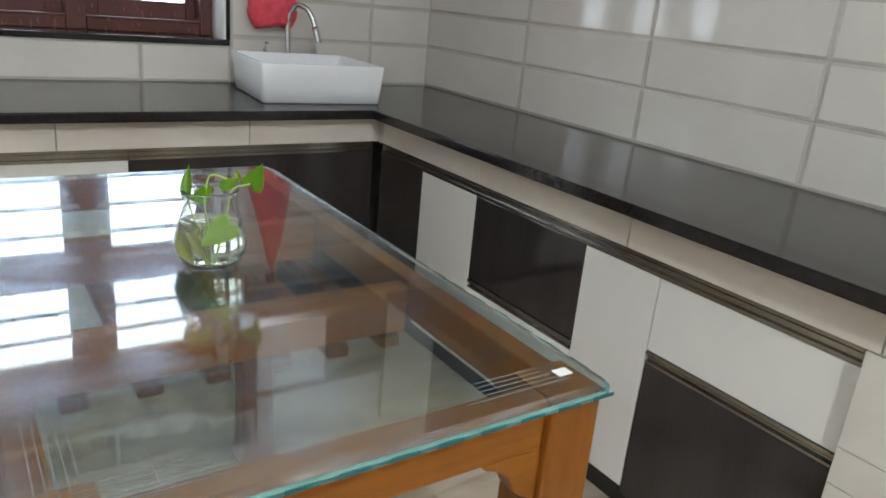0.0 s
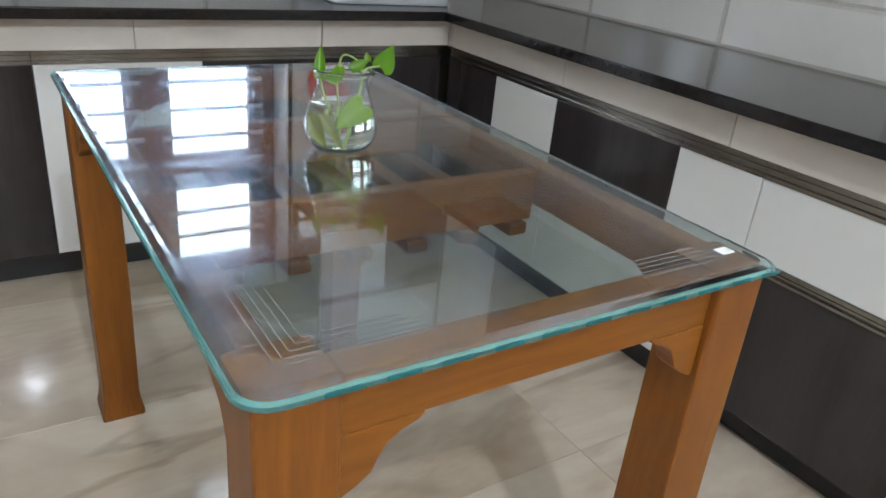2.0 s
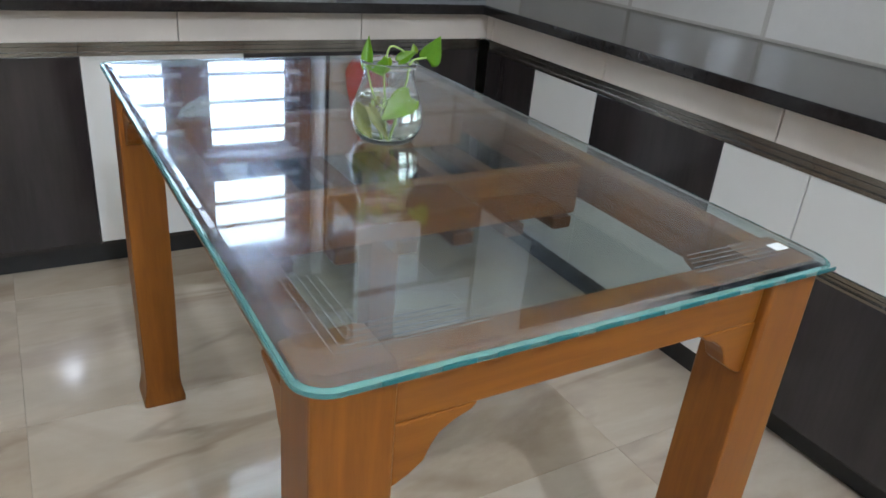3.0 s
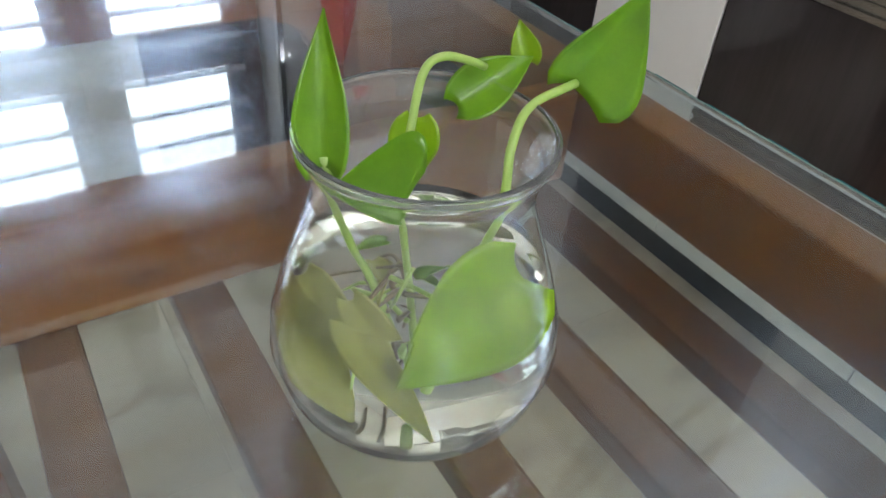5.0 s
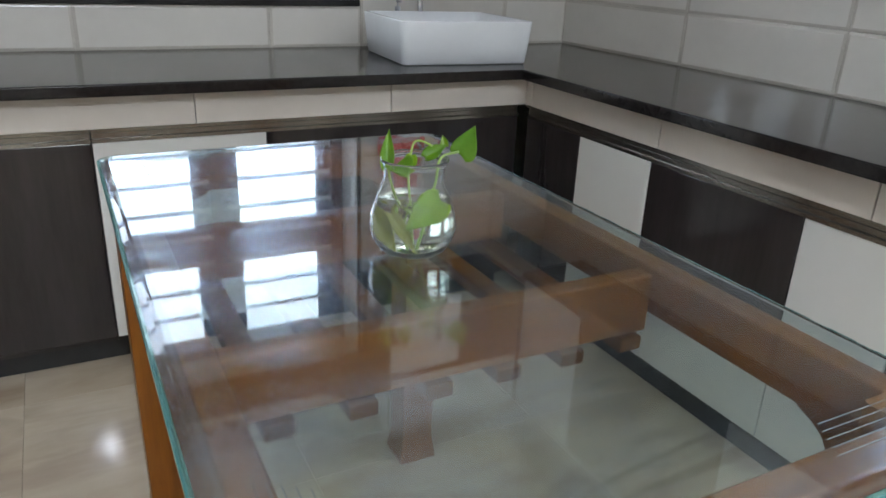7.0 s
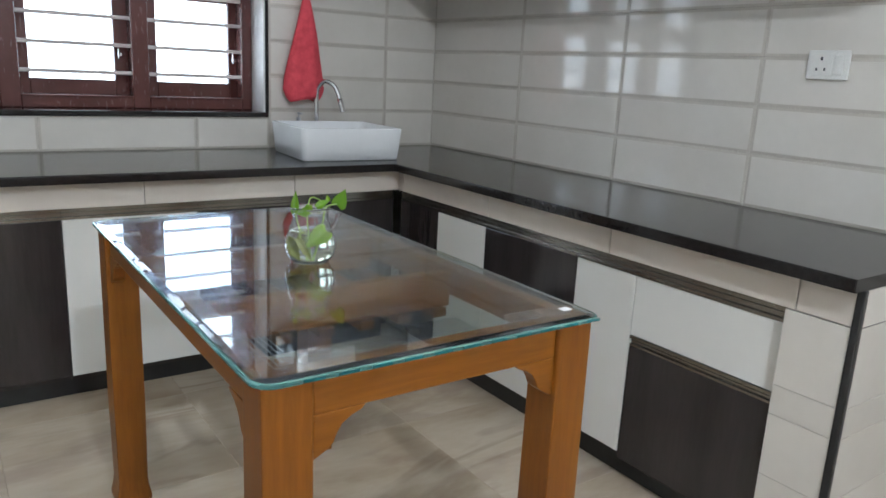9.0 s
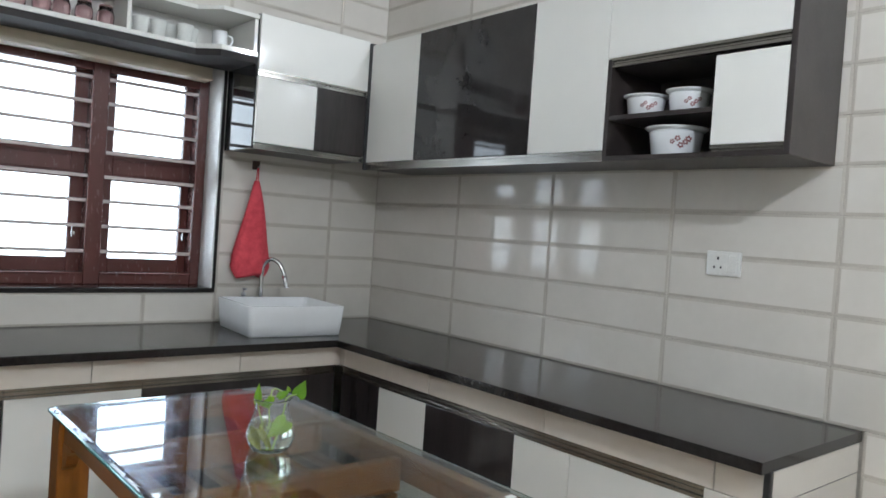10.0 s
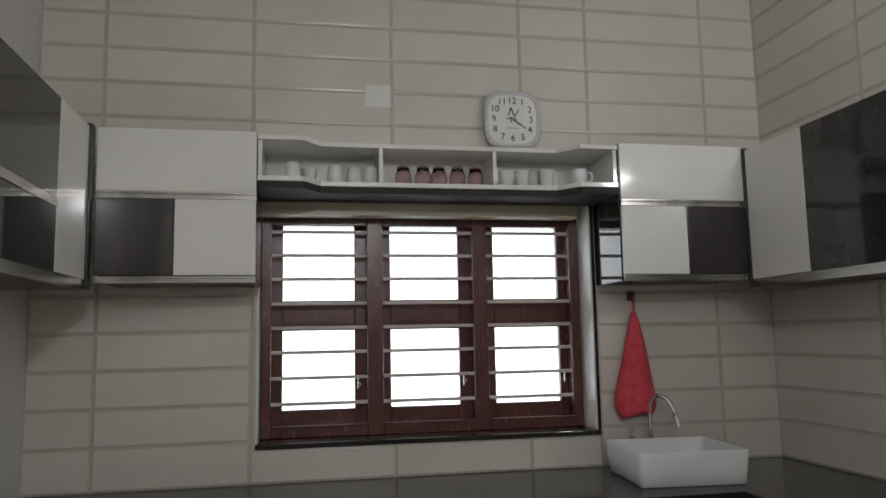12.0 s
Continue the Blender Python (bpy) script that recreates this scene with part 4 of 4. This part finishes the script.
tap = thing("tap", (-0.679, -0.055, COUNTER), "chrome gooseneck tap behind the basin", "tap")
part("base", smooth(lathe([(0, 0), (0.024, 0), (0.024, 0.006), (0.016, 0.014), (0.0135, 0.05), (0.0, 0.05)], 28, (-0.679, -0.055, COUNTER + 0.0004))), CHROME, tap)
neck = [(-0.679, -0.055, 0.875), (-0.679, -0.055, 1.00), (-0.679, -0.055, 1.075), (-0.675, -0.066, 1.110), (-0.655, -0.095, 1.136), (-0.627, -0.125, 1.118), (-0.611, -0.142, 1.078), (-0.603, -0.150, 1.040)]
part("neck", smooth(tube(curve_points(neck, 8), 0.0105, 16)), CHROME, tap)
part("nozzle", smooth(tube([(-0.6075, -0.1455, 1.062), (-0.603, -0.150, 1.040), (-0.597, -0.156, 1.010), (-0.596, -0.157, 1.004)], 0.0125, 16)), CHROME, tap)
part("lever", smooth(tube(curve_points([(-0.692, -0.055, 0.905), (-0.714, -0.060, 0.912), (-0.735, -0.066, 0.930)], 6), 0.005, 10)), CHROME, tap)
soap = thing("soap_bottle", (-0.762, -0.045, COUNTER), "small pale green glass bottle behind the basin", "bottle")
part("body", smooth(lathe([(0, 0.0005), (0.020, 0.001), (0.022, 0.004), (0.022, 0.105), (0.016, 0.120), (0.008, 0.124), (0, 0.124)], 24, (-0.762, -0.045, COUNTER))), clear("pale_green_glass", (0.72, 0.90, 0.85), 1.45, 0.1), soap)
part("cap", smooth(merged(lathe([(0, 0.124), (0.010, 0.124), (0.010, 0.140), (0.003, 0.142), (0.003, 0.155), (0, 0.155)], 18, (-0.762, -0.045, COUNTER)), box(-0.767, -0.757, -0.075, -0.040, COUNTER + 0.155, COUNTER + 0.163, 0.002))), GREYPLASTIC, soap)

# ---- towel on its hook ----
hook = thing("wall_hook", (-0.719, -0.01, 1.572), "small dark brown hook on the tiled wall", "hook")
part("plate", box(-0.737, -0.701, -0.010, -0.0005, 1.560, 1.602, 0.002), BRACKET, hook)
part("peg", smooth(tube(curve_points([(-0.719, -0.009, 1.574), (-0.719, -0.028, 1.566), (-0.719, -0.034, 1.578)], 5), 0.004, 10)), CHROME, hook)
bm = bmesh.new()
nu, nv = 40, 46
grid = []
for i in range(nv + 1):
    v = i / nv
    z = 1.505 - 0.455 * v
    half = 0.012 + 0.084 * min(1, v / 0.80) ** 0.9 if v < 0.86 else 0.100 - 0.03 * ((v - 0.86) / 0.14) ** 2
    row = []
    for k in range(nu):
        a = 2 * math.pi * k / nu
        fold = 1 + 0.16 * math.sin(5 * a + 1.5 * v) * min(1, v * 2) + 0.05 * math.sin(11 * a + 3 * v)
        row.append(bm.verts.new((-0.727 + 0.004 * math.sin(6 * v) - 0.008 * v + half * math.cos(a) * (0.94 + 0.06 * fold), -0.041 + (0.010 + 0.022 * min(1, v * 1.3)) * math.sin(a) * fold, z - 0.012 * math.sin(2 * a + 1) * v)))
    grid.append(row)
for a, b in zip(grid, grid[1:]):
    for k in range(nu):
        bm.faces.new((a[k], a[(k + 1) % nu], b[(k + 1) % nu], b[k]))
bm.faces.new(grid[0])
bm.faces.new(grid[-1][::-1])
bmesh.ops.recalc_face_normals(bm, faces=bm.faces[:])
towel = thing("hand_towel", (-0.707, -0.04, 1.05), "coral red hand towel bunched on the wall hook", "towel")
part("cloth", smooth(bm), RED, towel)
part("loop", smooth(tube(curve_points([(-0.729, -0.040, 1.503), (-0.725, -0.034, 1.540), (-0.719, -0.030, 1.570), (-0.717, -0.034, 1.540), (-0.721, -0.040, 1.503)], 6), 0.0028, 8)), RED, towel)

# ---- socket ----
sock = thing("wall_socket", (-0.005, -2.039, 1.27), "white plastic wall socket with switch", "socket")
part("plate", box(-0.0125, -0.0005, -2.102, -1.981, 1.238, 1.32, 0.003), PLASTIC, sock)
part("socket_face", box(-0.0145, -0.012, -2.056, -1.991, 1.247, 1.311, 0.001), PLASTIC, sock)
for dy, dz, s in ((0.0, 0.018, 0.005), (-0.012, -0.012, 0.004), (0.012, -0.012, 0.004)):
    part("pin_hole", box(-0.0152, -0.0140, -2.024 + dy - s * 0.7, -2.024 + dy + s * 0.7, 1.278 + dz - s, 1.278 + dz + s), BLACK, sock)
part("switch", box(-0.0165, -0.012, -2.09, -2.064, 1.251, 1.307, 0.002), PLASTIC, sock)

# ---- clock ----
CX, CZ, CY = -1.268, 2.384, -0.014
clock = thing("wall_clock", (CX, -0.02, CZ - 0.12), "square silver-grey wall clock with rounded corners above the shelf", "clock")


def squircle(half, n=40, p=3.6):
    out = []
    for k in range(n):
        a = 2 * math.pi * k / n
        c, s = math.cos(a), math.sin(a)
        r = half * 1.05 / (abs(c) ** p + abs(s) ** p) ** (1 / p)
        out.append((CX + r * c, CZ + r * s))
    return out


def stack(levels):
    bm = bmesh.new()
    rr = [[bm.verts.new((x, y, z)) for x, z in squircle(h)] for h, y in levels]
    n = len(rr[0])
    for a, b in zip(rr, rr[1:]):
        for i in range(n):
            bm.faces.new((a[i], a[(i + 1) % n], b[(i + 1) % n], b[i]))
    bm.faces.new(rr[0])
    bm.faces.new(rr[-1][::-1])
    bmesh.ops.recalc_face_normals(bm, faces=bm.faces[:])
    return bm


part("case", smooth(stack([(0.105, CY + 0.003), (0.120, CY - 0.002), (0.127, CY - 0.020), (0.127, CY - 0.032), (0.121, CY - 0.040), (0.113, CY - 0.042), (0.109, CY - 0.038), (0.108, CY - 0.031)])), SILVERPLASTIC, clock, "silver-grey plastic case")
face = part("dial", stack([(0.1075, CY - 0.0305), (0.1075, CY - 0.0315)]), PAPER, clock, "white dial")
FACE = CY - 0.0320


def numeral(text, x, z, size):
    cu = bpy.data.curves.new("numeral", "FONT")
    cu.body, cu.size, cu.align_x, cu.align_y, cu.extrude, cu.offset = text, size, "CENTER", "CENTER", 0.0004, 0.0003
    tmp = bpy.data.objects.new("tmp", cu)
    scene.collection.objects.link(tmp)
    me = bpy.data.meshes.new_from_object(tmp.evaluated_get(bpy.context.evaluated_depsgraph_get()))
    bpy.data.objects.remove(tmp)
    me.transform(pose(x, FACE, z, 90, 0, 0))
    me.transform(Matrix.Translation(-where(clock)))
    me.materials.append(BLACK)
    ob = new("numeral", me)
    ob.parent = clock


for h in range(1, 13):
    a = radians(90 - 30 * h)
    r = 0.087 / max(abs(math.cos(a)), abs(math.sin(a))) ** 0.55
    numeral(str(h), CX + r * math.cos(a), CZ + r * math.sin(a), 0.041)


def clock_hand(angle, length, width, y):
    a = radians(90 - angle)
    d, s = Vector((math.cos(a), 0, math.sin(a))), Vector((-math.sin(a), 0, math.cos(a)))
    bm = bmesh.new()
    c = Vector((CX, y, CZ))
    f = [bm.verts.new(p) for p in (c - d * 0.018 - s * width / 2, c - d * 0.018 + s * width / 2, c + d * length + s * width * 0.25, c + d * length - s * width * 0.25)]
    face_ = bm.faces.new(f)
    geo = bmesh.ops.extrude_face_region(bm, geom=[face_])
    for v in geo["geom"]:
        if isinstance(v, bmesh.types.BMVert):
            v.co.y -= 0.0012
    bmesh.ops.recalc_face_normals(bm, faces=bm.faces[:])
    return bm


part("hour_pointer", clock_hand(34, 0.056, 0.006, FACE - 0.001), BLACK, clock)
part("minute_pointer", clock_hand(124, 0.074, 0.006, FACE - 0.003), BLACK, clock)
part("second_pointer", clock_hand(271, 0.034, 0.004, FACE - 0.005), BLACK, clock)
part("print_mark", prism([(CX - 0.022, CZ + 0.018), (CX - 0.016, CZ + 0.018), (CX - 0.006, CZ + 0.046), (CX + 0.004, CZ + 0.018), (CX + 0.010, CZ + 0.018), (CX - 0.003, CZ + 0.056), (CX - 0.009, CZ + 0.056)], "y", FACE - 0.0006, FACE), BLACK, face, "small black printed mark")
part("bracket", box(CX - 0.02, CX + 0.02, CY + 0.002, -0.0006, CZ + 0.02, CZ + 0.07), BLACK, clock, "wall fixing behind the clock")
part("hub", smooth(tube([(CX, FACE, CZ), (CX, FACE - 0.007, CZ)], 0.006, 16)), GREYPLASTIC, clock)
part("print_bar", box(CX - 0.030, CX + 0.030, FACE - 0.0006, FACE, CZ - 0.044, CZ - 0.038), GREYPLASTIC, face, "small grey line of print")

# ---- paper on the wall ----
solid("paper_note", box(-1.929, -1.817, -0.0030, -0.0012, 2.432, 2.532, 0.0004), PAPER, (-1.873, -0.002, 2.432), "small white card stuck to the tiles", "card")


# ---- cups and glasses on the shelf ----
def cup_thing():
    c = thing("cup", (0, 0, 0), "plain white plastic cup on the shelf", "cup", "cups on the shelf")
    part("body", smooth(lathe([(0, 0.0006), (0.024, 0.0006), (0.026, 0.003), (0.034, 0.072), (0.0345, 0.074), (0.0325, 0.074), (0.0245, 0.005), (0, 0.004)], 28)), CUPWHITE, c)
    return c


def turned_cup():
    c = thing("cup", (0, 0, 0), "white cup turned upside down on the shelf", "cup", "cups on the shelf")
    part("body", smooth(lathe([(0.0335, 0.0006), (0.0345, 0.002), (0.027, 0.070), (0.025, 0.073), (0, 0.0735)], 28)), CUPWHITE, c)
    part("foot", smooth(lathe([(0.017, 0.0735), (0.021, 0.0735), (0.020, 0.078), (0.016, 0.078), (0.017, 0.0735)], 28)), CUPWHITE, c)
    return c


def mug_thing():
    c = thing("mug", (0, 0, 0), "small white mug with a handle on the shelf", "mug", "cups on the shelf")
    part("body", smooth(lathe([(0, 0.0006), (0.028, 0.0006), (0.031, 0.004), (0.032, 0.072), (0.0305, 0.074), (0.029, 0.072), (0.0275, 0.006), (0, 0.005)], 28)), CERAMIC, c)
    part("handle", smooth(tube(curve_points([(0.031, 0, 0.060), (0.048, 0, 0.058), (0.054, 0, 0.040), (0.046, 0, 0.022), (0.031, 0, 0.018)], 6), 0.004, 10)), CERAMIC, c)
    return c


def glass_thing():
    c = thing("drinking_glass", (0, 0, 0), "red-tinted glass turned upside down on the shelf", "glass", "red glasses on the shelf")
    part("bowl", smooth(lathe([(0.026, 0.0006), (0.030, 0.001), (0.0335, 0.030), (0.034, 0.052), (0.029, 0.070), (0.0265, 0.072), (0.0300, 0.052), (0.0305, 0.030), (0.026, 0.0006)], 32)), REDGLASS, c)
    part("base", smooth(lathe([(0.0, 0.071), (0.0265, 0.0722), (0.027, 0.088), (0.022, 0.091), (0, 0.091)], 32)), SMOKEGLASS, c, "thick smoky glass base")
    return c


cup, tcup, mug, glas = cup_thing(), turned_cup(), mug_thing(), glass_thing()
for n, (x, y) in enumerate(((-2.24, -0.20), (-2.07, -0.16), (-1.99, -0.13), (-1.92, -0.14))):
    m = pose(x, y, SB + 0.0003, 0, 0, 20 * n)
    if n == 0:
        tcup.matrix_basis = m
    else:
        copy_thing(tcup, m)
for n, (x, y) in enumerate(((-2.175, -0.10), (-1.33, -0.13), (-1.26, -0.14), (-1.2, -0.10), (-1.12, -0.12), (-1.16, -0.17))):
    m = pose(x, y, SB + 0.0003, 0, 0, 15 * n)
    if n == 0:
        cup.matrix_basis = m
    else:
        copy_thing(cup, m)
mug.matrix_basis = pose(-1.02, -0.20, SB + 0.0003, 0, 0, -20)
for n, x in enumerate((-1.78, -1.695, -1.625, -1.545, -1.463)):
    m = pose(x, -0.115 - 0.006 * (n % 2), SB + 0.0003)
    if n == 0:
        glas.matrix_basis = m
    else:
        copy_thing(glas, m)


# ---- bowls in the niche ----
def bowl_thing(r, h, at):
    b = thing("casserole", at, "white enamel casserole with maroon flower print in the niche", "casserole", "casseroles in the niche")
    x, y, z = at
    part("bowl", smooth(lathe([(0, 0.0006), (r * 0.80, 0.0006), (r * 0.86, h * 0.06), (r * 0.97, h * 0.75), (r * 0.98, h * 0.84), (r * 0.95, h * 0.84), (r * 0.84, h * 0.1), (0, h * 0.06)], 40, at)), CERAMIC, b)
    part("lid", smooth(lathe([(0, h * 0.91), (r * 0.6, h * 0.93), (r * 1.04, h * 0.97), (r * 1.15, h * 0.965), (r * 1.15, h * 0.93), (r * 1.0, h * 0.845), (0, h * 0.845)], 40, at)), CERAMIC, b, "white lid")
    rg = random.Random(int(r * 1000))
    for k in range(5):
        a = radians(205 + 9 * k + rg.uniform(-2, 2))
        zz = h * (0.45 + 0.12 * math.sin(k * 2.1))
        rr = r * (0.86 + 0.11 * (zz / h - 0.06) / 0.69) + 0.0006
        s = r * rg.uniform(0.075, 0.12)
        c = Vector((x + rr * math.cos(a), y + rr * math.sin(a), z + zz))
        out, t = Vector((math.cos(a), math.sin(a), 0)), Vector((-math.sin(a), math.cos(a), 0))
        bmf = bmesh.new()
        for q in range(5):
            th = q * 2 * math.pi / 5 + k
            cc = c + t * (s * 0.7 * math.cos(th)) + Vector((0, 0, s * 0.7 * math.sin(th)))
            ring = [bmf.verts.new(cc + t * (s * 0.42 * math.cos(w * math.pi / 4)) + Vector((0, 0, s * 0.42 * math.sin(w * math.pi / 4))) + out * 0.0006) for w in range(8)]
            mid = bmf.verts.new(cc + out * 0.0012)
            for w in range(8):
                bmf.faces.new((ring[w], ring[(w + 1) % 8], mid))
        part("flower_print", bmf, FLOWER, b, "maroon flower print")
    return b


bowl_thing(0.088, 0.100, (-0.180, -1.936, EB + 0.0163))
bowl_thing(0.066, 0.074, (-0.205, -1.828, 1.7493))
bowl_thing(0.066, 0.084, (-0.180, -1.974, 1.7493))

# ---- lamps ----
def bulb_thing(at, out, label):
    """A round bulb in a holder fixed to a wall; out is the way it points."""
    at, out = Vector(at), Vector(out)
    b = thing("wall_lamp", at, label, "lamp", "bulbs on the walls")
    turn = Vector((0, 0, 1)).rotation_difference(out).to_matrix().to_4x4()

    def put(bm):
        bmesh.ops.transform(bm, matrix=Matrix.Translation(at) @ turn, verts=bm.verts[:])
        return smooth(bm)

    part("holder", put(lathe([(0, 0.0), (0.038, 0.0), (0.036, 0.016), (0.020, 0.022), (0.019, 0.045), (0, 0.045)], 28)), PLASTIC, b)
    part("bulb", put(lathe([(0.014, 0.0455), (0.018, 0.050), (0.026, 0.065), (0.030, 0.082), (0.026, 0.100), (0.014, 0.111), (0, 0.113)], 28)), BULB, b, "lit white bulb").visible_shadow = False
    return b


bulb_thing((-0.0005, -1.98, 2.44), (-1, 0, 0), "lit white bulb on the tiled wall above the cabinets")
bulb_thing((-1.90, SOUTH + 0.001, 2.58), (0, 1, 0), "lit white bulb on the plain wall")

# ---- tiles of the walls and the floor ----
tile_meshes = {}


def tile_mesh(w, h, axis):
    """A pillow-edged wall tile, its face at zero and its back 9 mm behind."""
    key = (round(w, 3), round(h, 3), axis)
    if key not in tile_meshes:
        bm = bmesh.new()
        rings = []
        for i, d in ((0.0005, 0.009), (0.0005, 0.0016), (0.0060, 0.0008), (0.0095, 0.0)):
            a, b = w / 2 - i, h / 2 - i
            pts = [(-a, -b), (a, -b), (a, b), (-a, b)]
            rings.append([bm.verts.new((p, d, q) if axis == "n" else (d, p, q)) for p, q in pts])
        for r0, r1 in zip(rings, rings[1:]):
            for i in range(4):
                bm.faces.new((r0[i], r0[(i + 1) % 4], r1[(i + 1) % 4], r1[i]))
        bm.faces.new(rings[-1])
        bmesh.ops.recalc_face_normals(bm, faces=bm.faces[:])
        centre = Vector((0, 0.0045, 0)) if axis == "n" else Vector((0.0045, 0, 0))
        top = max(bm.faces, key=lambda f: f.calc_area())
        out = -1 if (top.normal.y if axis == "n" else top.normal.x) > 0 else 1
        if out < 0:
            bmesh.ops.reverse_faces(bm, faces=bm.faces[:])
        for f in bm.faces:
            f.material_index = 0 if f == top else 1
        tile_meshes[key] = mesh_of("tile", bm, TILE)
        tile_meshes[key].materials.append(TILEBORDER)
    return tile_meshes[key]


def lay_tile(parent, axis, a0, a1, z0, z1):
    if a1 - a0 < 0.02 or z1 - z0 < 0.02:
        return
    ob = new("tile", tile_mesh(a1 - a0, z1 - z0, axis))
    at = Vector(((a0 + a1) / 2, -0.0005, (z0 + z1) / 2)) if axis == "n" else Vector((-0.0005, (a0 + a1) / 2, (z0 + z1) / 2))
    ob.parent = parent
    ob.location = at - where(parent)


rows_z = [COUNTER] + [0.85 + 0.15 * k for k in range(1, 16)] + [TOP]
cuts_n = [WEST, -3.015, -2.410, -1.811, -1.212, -0.886, -0.288, 0.004]
cuts_e = [SOUTH, -3.58, -2.99, -2.400, -1.830, -1.262, -0.676, 0.004]
for z0, z1 in zip(rows_z, rows_z[1:]):
    for a0, a1 in zip(cuts_e, cuts_e[1:]):
        lay_tile(wall_e, "e", a0, a1, z0, z1)
    for a0, a1 in zip(cuts_n, cuts_n[1:]):
        if a1 <= WIN_X0 + 0.001 or a0 >= WIN_X1 - 0.001 or z1 <= WIN_Z0 - 0.02 or z0 >= WIN_Z1:
            lay_tile(wall_n, "n", a0, a1, z0, z1)
            continue
        hole0, hole1 = WIN_X0, WIN_X1
        if z0 < WIN_Z0 - 0.022 < z1:
            lay_tile(wall_n, "n", a0, a1, z0, WIN_Z0 - 0.022)
            lay_tile(wall_n, "n", a0, min(a1, hole0 - 0.001), WIN_Z0 - 0.022, z1)
            lay_tile(wall_n, "n", max(a0, hole1 + 0.014), a1, WIN_Z0 - 0.022, z1)
        elif z0 < WIN_Z1 < z1:
            lay_tile(wall_n, "n", a0, a1, WIN_Z1, z1)
            lay_tile(wall_n, "n", a0, min(a1, hole0), z0, WIN_Z1)
            lay_tile(wall_n, "n", max(a0, hole1 + 0.014), a1, z0, WIN_Z1)
        else:
            lay_tile(wall_n, "n", a0, min(a1, hole0), z0, z1)
            lay_tile(wall_n, "n", max(a0, hole1 + 0.014), a1, z0, z1)
# below the worktop beyond the counter's end
for k in range(6):
    for a0, a1 in zip(cuts_e, cuts_e[1:]):
        if a1 < END + 0.2:
            lay_tile(wall_e, "e", a0, min(a1, END - 0.002), max(0.004, -0.05 + 0.15 * k), min(COUNTER, 0.10 + 0.15 * k))

for i in range(6):
    for j in range(8):
        x0, y0 = WEST + 0.6 * i, -0.02 - 0.6 * (j + 1)
        x1, y1 = min(x0 + 0.6, 0.0), y0 + 0.6
        if x1 - x0 < 0.05 or y1 < SOUTH:
            continue
        y0 = max(y0, SOUTH)
        key = (round(x1 - x0, 3), round(y1 - y0, 3), "f")
        if key not in tile_meshes:
            a, b = (x1 - x0) / 2 - 0.0004, (y1 - y0) / 2 - 0.0004
            tile_meshes[key] = mesh_of("floor_tile", box(-a, a, -b, b, -0.006, 0.0, 0.0006, 1), MARBLE)
        ob = new("floor_tile", tile_meshes[key])
        ob.parent = floor
        ob.location = Vector(((x0 + x1) / 2, (y0 + y1) / 2, 0)) - where(floor)
